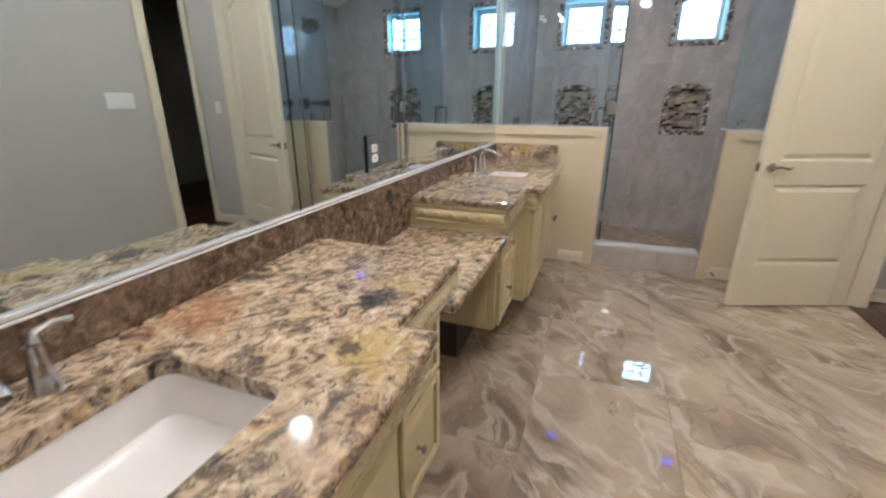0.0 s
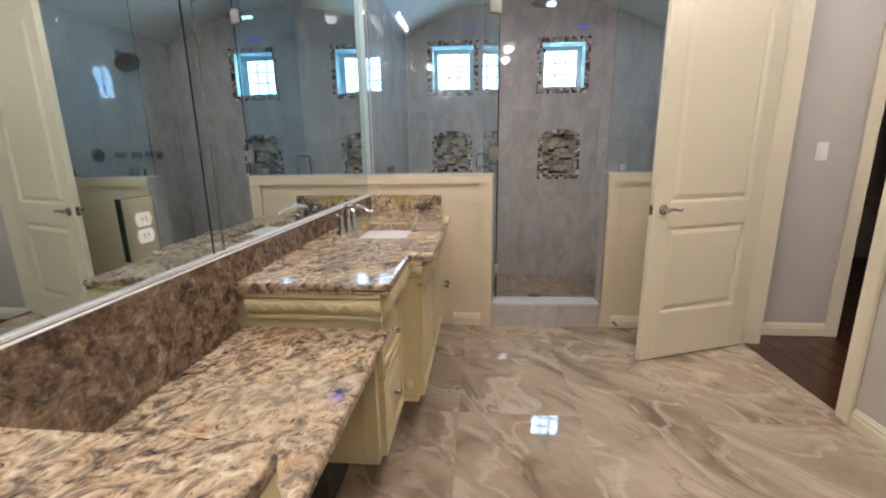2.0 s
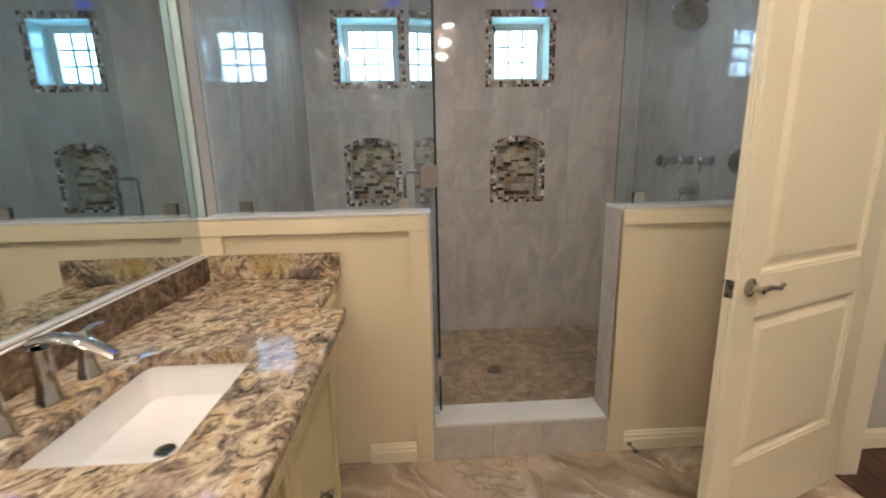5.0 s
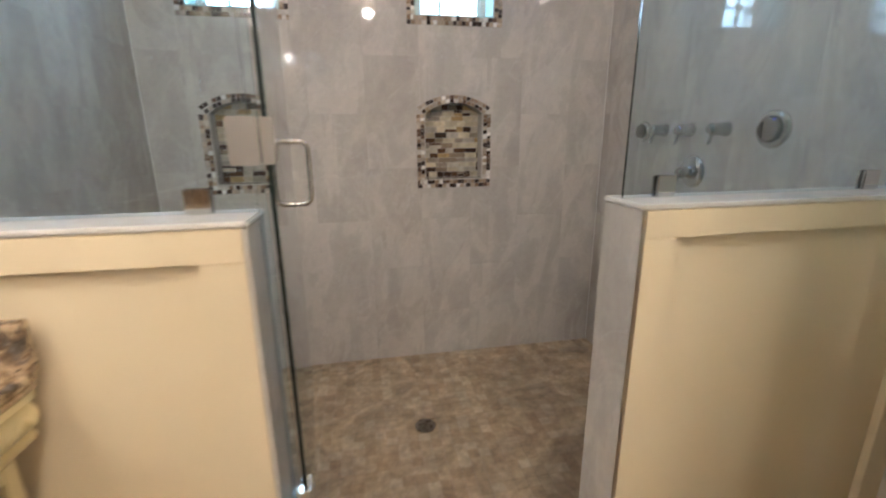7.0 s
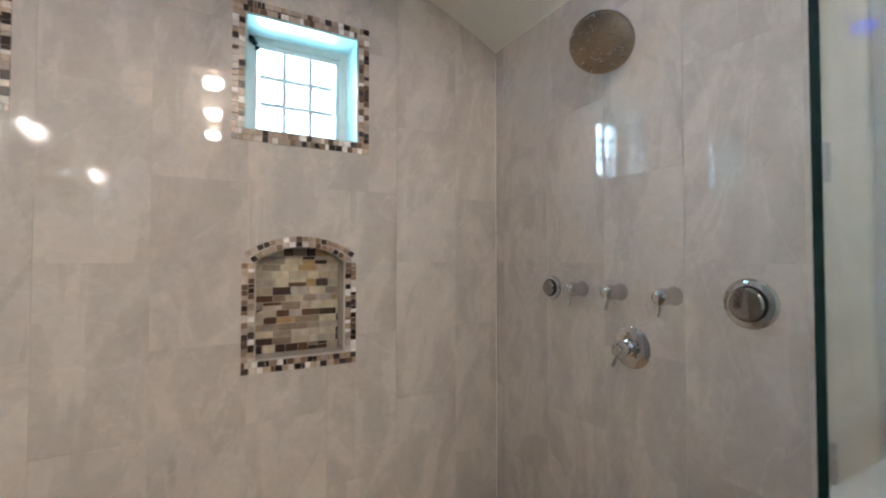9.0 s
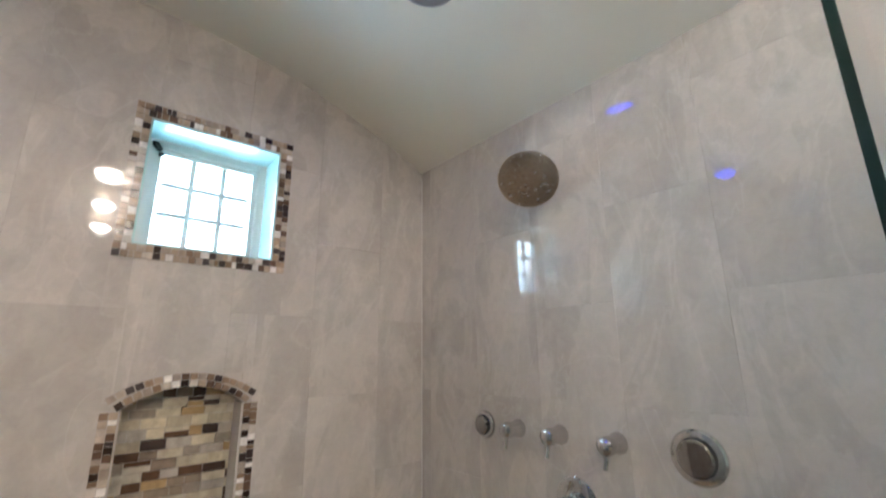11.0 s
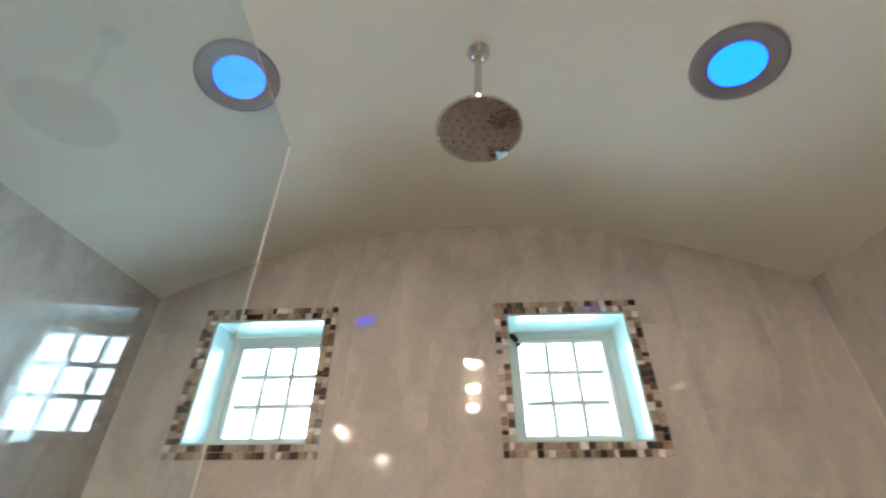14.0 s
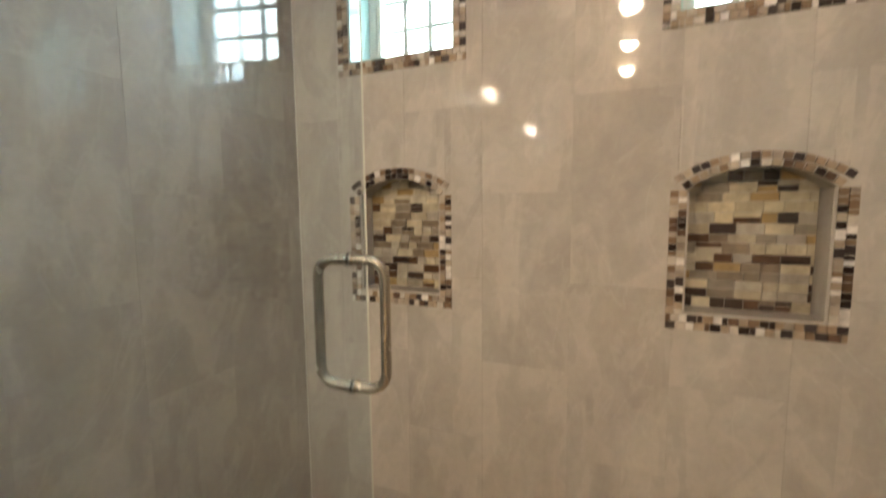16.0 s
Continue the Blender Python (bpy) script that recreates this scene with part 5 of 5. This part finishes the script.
def vanity(y0, yb0, yb1, y1, sink_y):
    xf, xo = -0.085, 0.012
    hole = (-0.435, -0.157, sink_y - 0.203, sink_y + 0.203)
    top = thing("granite_countertop", "polished tan, brown and black speckled granite vanity top", "vanity top", "granite tops")
    part("slab", slab_with_hole(top_outline(y0, yb0, yb1, y1, xf, xo), hole, ZT - 0.0225, ZT), GRANITE, top)
    part("edge_band", slab_with_hole(top_outline(y0 + 0.003, yb0 + 0.003, yb1 - 0.003, y1, xf - 0.003, xo - 0.003), (hole[0] - 0.003, hole[1] + 0.003, hole[2] - 0.003, hole[3] + 0.003), ZT - 0.036, ZT - 0.0227), GRANITE, top, "laminated granite edge band")
    c = thing("frieze_box", "cream painted carrier with carved frieze under the granite top", "cabinet", "frieze boxes")
    for a, b, d, e in ((XW + 0.004, -0.466, y0 + 0.035, y1 - 0.004), (-0.128, -0.118, y0 + 0.035, y1 - 0.004), (-0.4655, -0.1285, y0 + 0.035, sink_y - 0.235), (-0.4655, -0.1285, sink_y + 0.235, y1 - 0.004)):
        part("carrier", box(a, b, d, e, ZCT + 0.001, ZT - 0.0368), CREAM, c)
    part("carrier_front", box(-0.1175, -0.034, yb0 + 0.03, yb1 - 0.03, ZCT + 0.001, ZT - 0.0365), CREAM, c)
    return c


# far vanity, desk, near vanity
fr2 = vanity(4.34, 4.765, 5.775, 6.158, 5.27)
carved_moulding(fr2, (-0.118, 4.375), (XW + 0.05, 4.375), (0, -1))
carved_moulding(fr2, (-0.1175, 4.385), (-0.1175, 4.785), (1, 0))
carved_moulding(fr2, (-0.0335, 4.80), (-0.0335, 5.74), (1, 0))
carved_moulding(fr2, (-0.038, 4.7945), (-0.112, 4.7945), (0, -1))
carved_moulding(fr2, (-0.1175, 5.75), (-0.1175, 6.15), (1, 0))
part("apron", box(XW + 0.05, -0.122, 4.3765, 4.387, ZD + 0.002, 0.7715), CREAM, fr2, "", 0.002)
drawer_unit(4.375, 4.79, -1)
sink_unit(4.795, 5.745)
drawer_unit(5.75, 6.155, 1)
sink(5.27)
faucet(5.27)

fr1 = vanity(1.80, 2.235, 3.167, 3.605, 2.70)
carved_moulding(fr1, (XW + 0.05, 3.6015), (-0.118, 3.6015), (0, 1))
carved_moulding(fr1, (-0.1175, 3.14), (-0.1175, 3.59), (1, 0))
carved_moulding(fr1, (-0.0335, 2.265), (-0.0335, 3.135), (1, 0))
drawer_unit(3.14, 3.57, 1)
sink_unit(2.26, 3.135)
drawer_unit(1.835, 2.255, -1)
sink(2.70)
faucet(2.662, -0.521)

lt = thing("low_countertop", "low polished speckled granite make-up desk top between the vanities", "desk top")
for name, inset, z0, z1 in (("slab", 0.0, ZD - 0.0225, ZD), ("edge_band", 0.003, ZD - 0.036, ZD - 0.0227)):
    part(name, slab_with_hole([(XW + 0.002, 3.578), (-0.098 - inset, 3.578), (-0.098 - inset, 4.368), (XW + 0.002, 4.368)], None, z0, z1), GRANITE, lt)
dc = thing("desk_apron", "cream painted apron with a rail under the low desk top", "apron")
part("apron", box(-0.36, -0.342, 3.58, 4.366, 0.63, ZD - 0.037), CREAM, dc, "", 0.002)
part("cleat", box(XW + 0.003, XW + 0.03, 3.58, 4.366, 0.63, ZD - 0.037), CREAM, dc)
part("rail", box(XW + 0.0305, -0.3605, 3.95, 4.01, 0.67, ZD - 0.037), CREAM, dc)

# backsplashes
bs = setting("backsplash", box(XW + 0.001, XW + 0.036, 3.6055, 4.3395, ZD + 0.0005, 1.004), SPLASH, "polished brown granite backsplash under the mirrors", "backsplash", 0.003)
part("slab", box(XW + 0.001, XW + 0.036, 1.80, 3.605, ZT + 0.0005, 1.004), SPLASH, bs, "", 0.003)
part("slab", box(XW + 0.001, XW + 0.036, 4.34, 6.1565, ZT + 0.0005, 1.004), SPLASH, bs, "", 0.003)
part("end_slab", box(XW + 0.037, -0.075, 6.132, 6.1565, ZT + 0.0005, 1.004), GRANITE, bs, "", 0.003)
# highlight on the slabs' polished top edge, built as a white bar
part("edge_highlight", tube([(XW + 0.033, 1.81, 1.0045), (XW + 0.033, 6.15, 1.0045)], 0.003, 6), CAULK, bs, "white line standing in for the polished edge highlight")


# ---- tiles ----
def tile_box(name, parent, x0, x1, y0, y1, z0, z1, material):
    return part(name, box(x0, x1, y0, y1, z0, z1), material, parent)


G = 0.0010
GW = 0.0006
TS = 0.605
FX, FY = 0.097, 5.035
i0, i1 = math.floor((XW - FX) / TS), math.ceil((XR - FX) / TS)
j0, j1 = math.floor((Y0 - FY) / TS), math.ceil((YF - FY) / TS)
for i in range(i0, i1):
    for j in range(j0, j1):
        x0, x1 = max(FX + i * TS, XW), min(FX + (i + 1) * TS, XR + 0.018)
        y0, y1 = max(FY + j * TS, Y0), min(FY + (j + 1) * TS, YF + 0.002)
        if x1 - x0 > 0.02 and y1 - y0 > 0.02:
            tile_box("tile", floor, x0 + G / 2, x1 - G / 2, y0 + G / 2, y1 - G / 2, -0.0028, 0.0, FLOOR_TILE)

TW, TH = 0.305, 0.61
tile_holes = [(c - WO - B, c + WO + B, WZ0 - B, WZ1 + B) for c in WINS] + [(n - NI - 0.045, n + NI + 0.045, 1.042 - 0.045, 1.423) for n in NICH] + [(n - NI + 0.012, n + NI - 0.012, 1.418, 1.52) for n in NICH] + [(n - NI - 0.02, n + NI + 0.02, 1.418, 1.485) for n in NICH]


def wall_tiles(parent, u0, u1, box_of, holes=(), top=2.95, shift=0.0):
    n = math.ceil((u1 - u0) / TW) + 1
    for i in range(n):
        a, b = max(u0, u0 + shift + i * TW - TW), min(u1, u0 + shift + i * TW)
        if b - a < 0.01:
            continue
        z = ZSH - (TH / 2 if i % 2 else 0)
        while z < top:
            for r in cut_rects((a + GW / 2, b - GW / 2, max(z, ZSH) + GW / 2, min(z + TH, top) - GW / 2), holes):
                part("tile", box_of(*r), WALL_TILE, parent)
            z += TH


wall_tiles(wall_back, XL, XS, lambda a, b, c, d: box(a, b, YB, YB + T - 0.0005, c, d), tile_holes, 2.83, 0.21)
wall_tiles(wall_side_right, YK + 0.001, YB - 0.001, lambda a, b, c, d: box(XS, XS + T - 0.0005, a, b, c, d), (), 2.50, 0.305)
wall_tiles(wall_side_left, YK + 0.001, YB - 0.001, lambda a, b, c, d: box(XL - T + 0.0005, XL, a, b, c, d), (), 2.50, 0.305)
part("tile", box(XS - 0.0, XS + T - 0.0005, YF + 0.1, YK, ZK + 0.001, 2.5), WALL_TILE, wall_side_right)
part("tile", box(XL - T + 0.0005, XL, YF + 0.1, YK, ZK + 0.001, 2.5), WALL_TILE, wall_side_left)

# shower floor mosaic: single tiles round the drain, the rest in one mesh
S = 0.0515
bm = bmesh.new()
nx, ny = int((XS - XL) / S), int((YB - YK) / S) + 1
tile_mesh = None
for i in range(nx + 1):
    for j in range(ny):
        x, y = XL + (i + 0.5) * S, YB - (j + 0.5) * S
        if x > XS - 0.01 or y < YK + 0.01 or (x - 0.745) ** 2 + (y - 7.18) ** 2 < 0.058 ** 2:
            continue
        lift = rng.random() * 0.0012
        near = abs(x - 0.80) < 0.46 and 6.9 < y < 7.72
        if near:
            if tile_mesh is None:
                tb = box(-S / 2 + 0.0006, S / 2 - 0.0006, -S / 2 + 0.0006, S / 2 - 0.0006, -0.004, 0)
                tile_mesh = bpy.data.meshes.new("tile")
                tb.to_mesh(tile_mesh)
                tb.free()
                tile_mesh.materials.append(PAN_CHIP)
            ob = new("tile", tile_mesh)
            ob.location = (x, y, ZSH + lift - 0.0005)
            ob.parent = shower_floor
        else:
            box(x - S / 2 + 0.0006, x + S / 2 - 0.0006, y - S / 2 + 0.0006, y + S / 2 - 0.0006, ZSH - 0.004, ZSH + lift - 0.0005, bm)
part("mosaic_tiles", bm, PAN_REST, shower_floor)["kind"] = "stuff"

# hall floor boards
for k in range(14):
    x = XR + 0.052 + k * 0.125
    part("plank", box(x + 0.001, x + 0.124, 3.2, HY - 0.001, -0.0115, -0.002), WOOD, bpy.data.objects["floor_hall"], "", 0.0015)
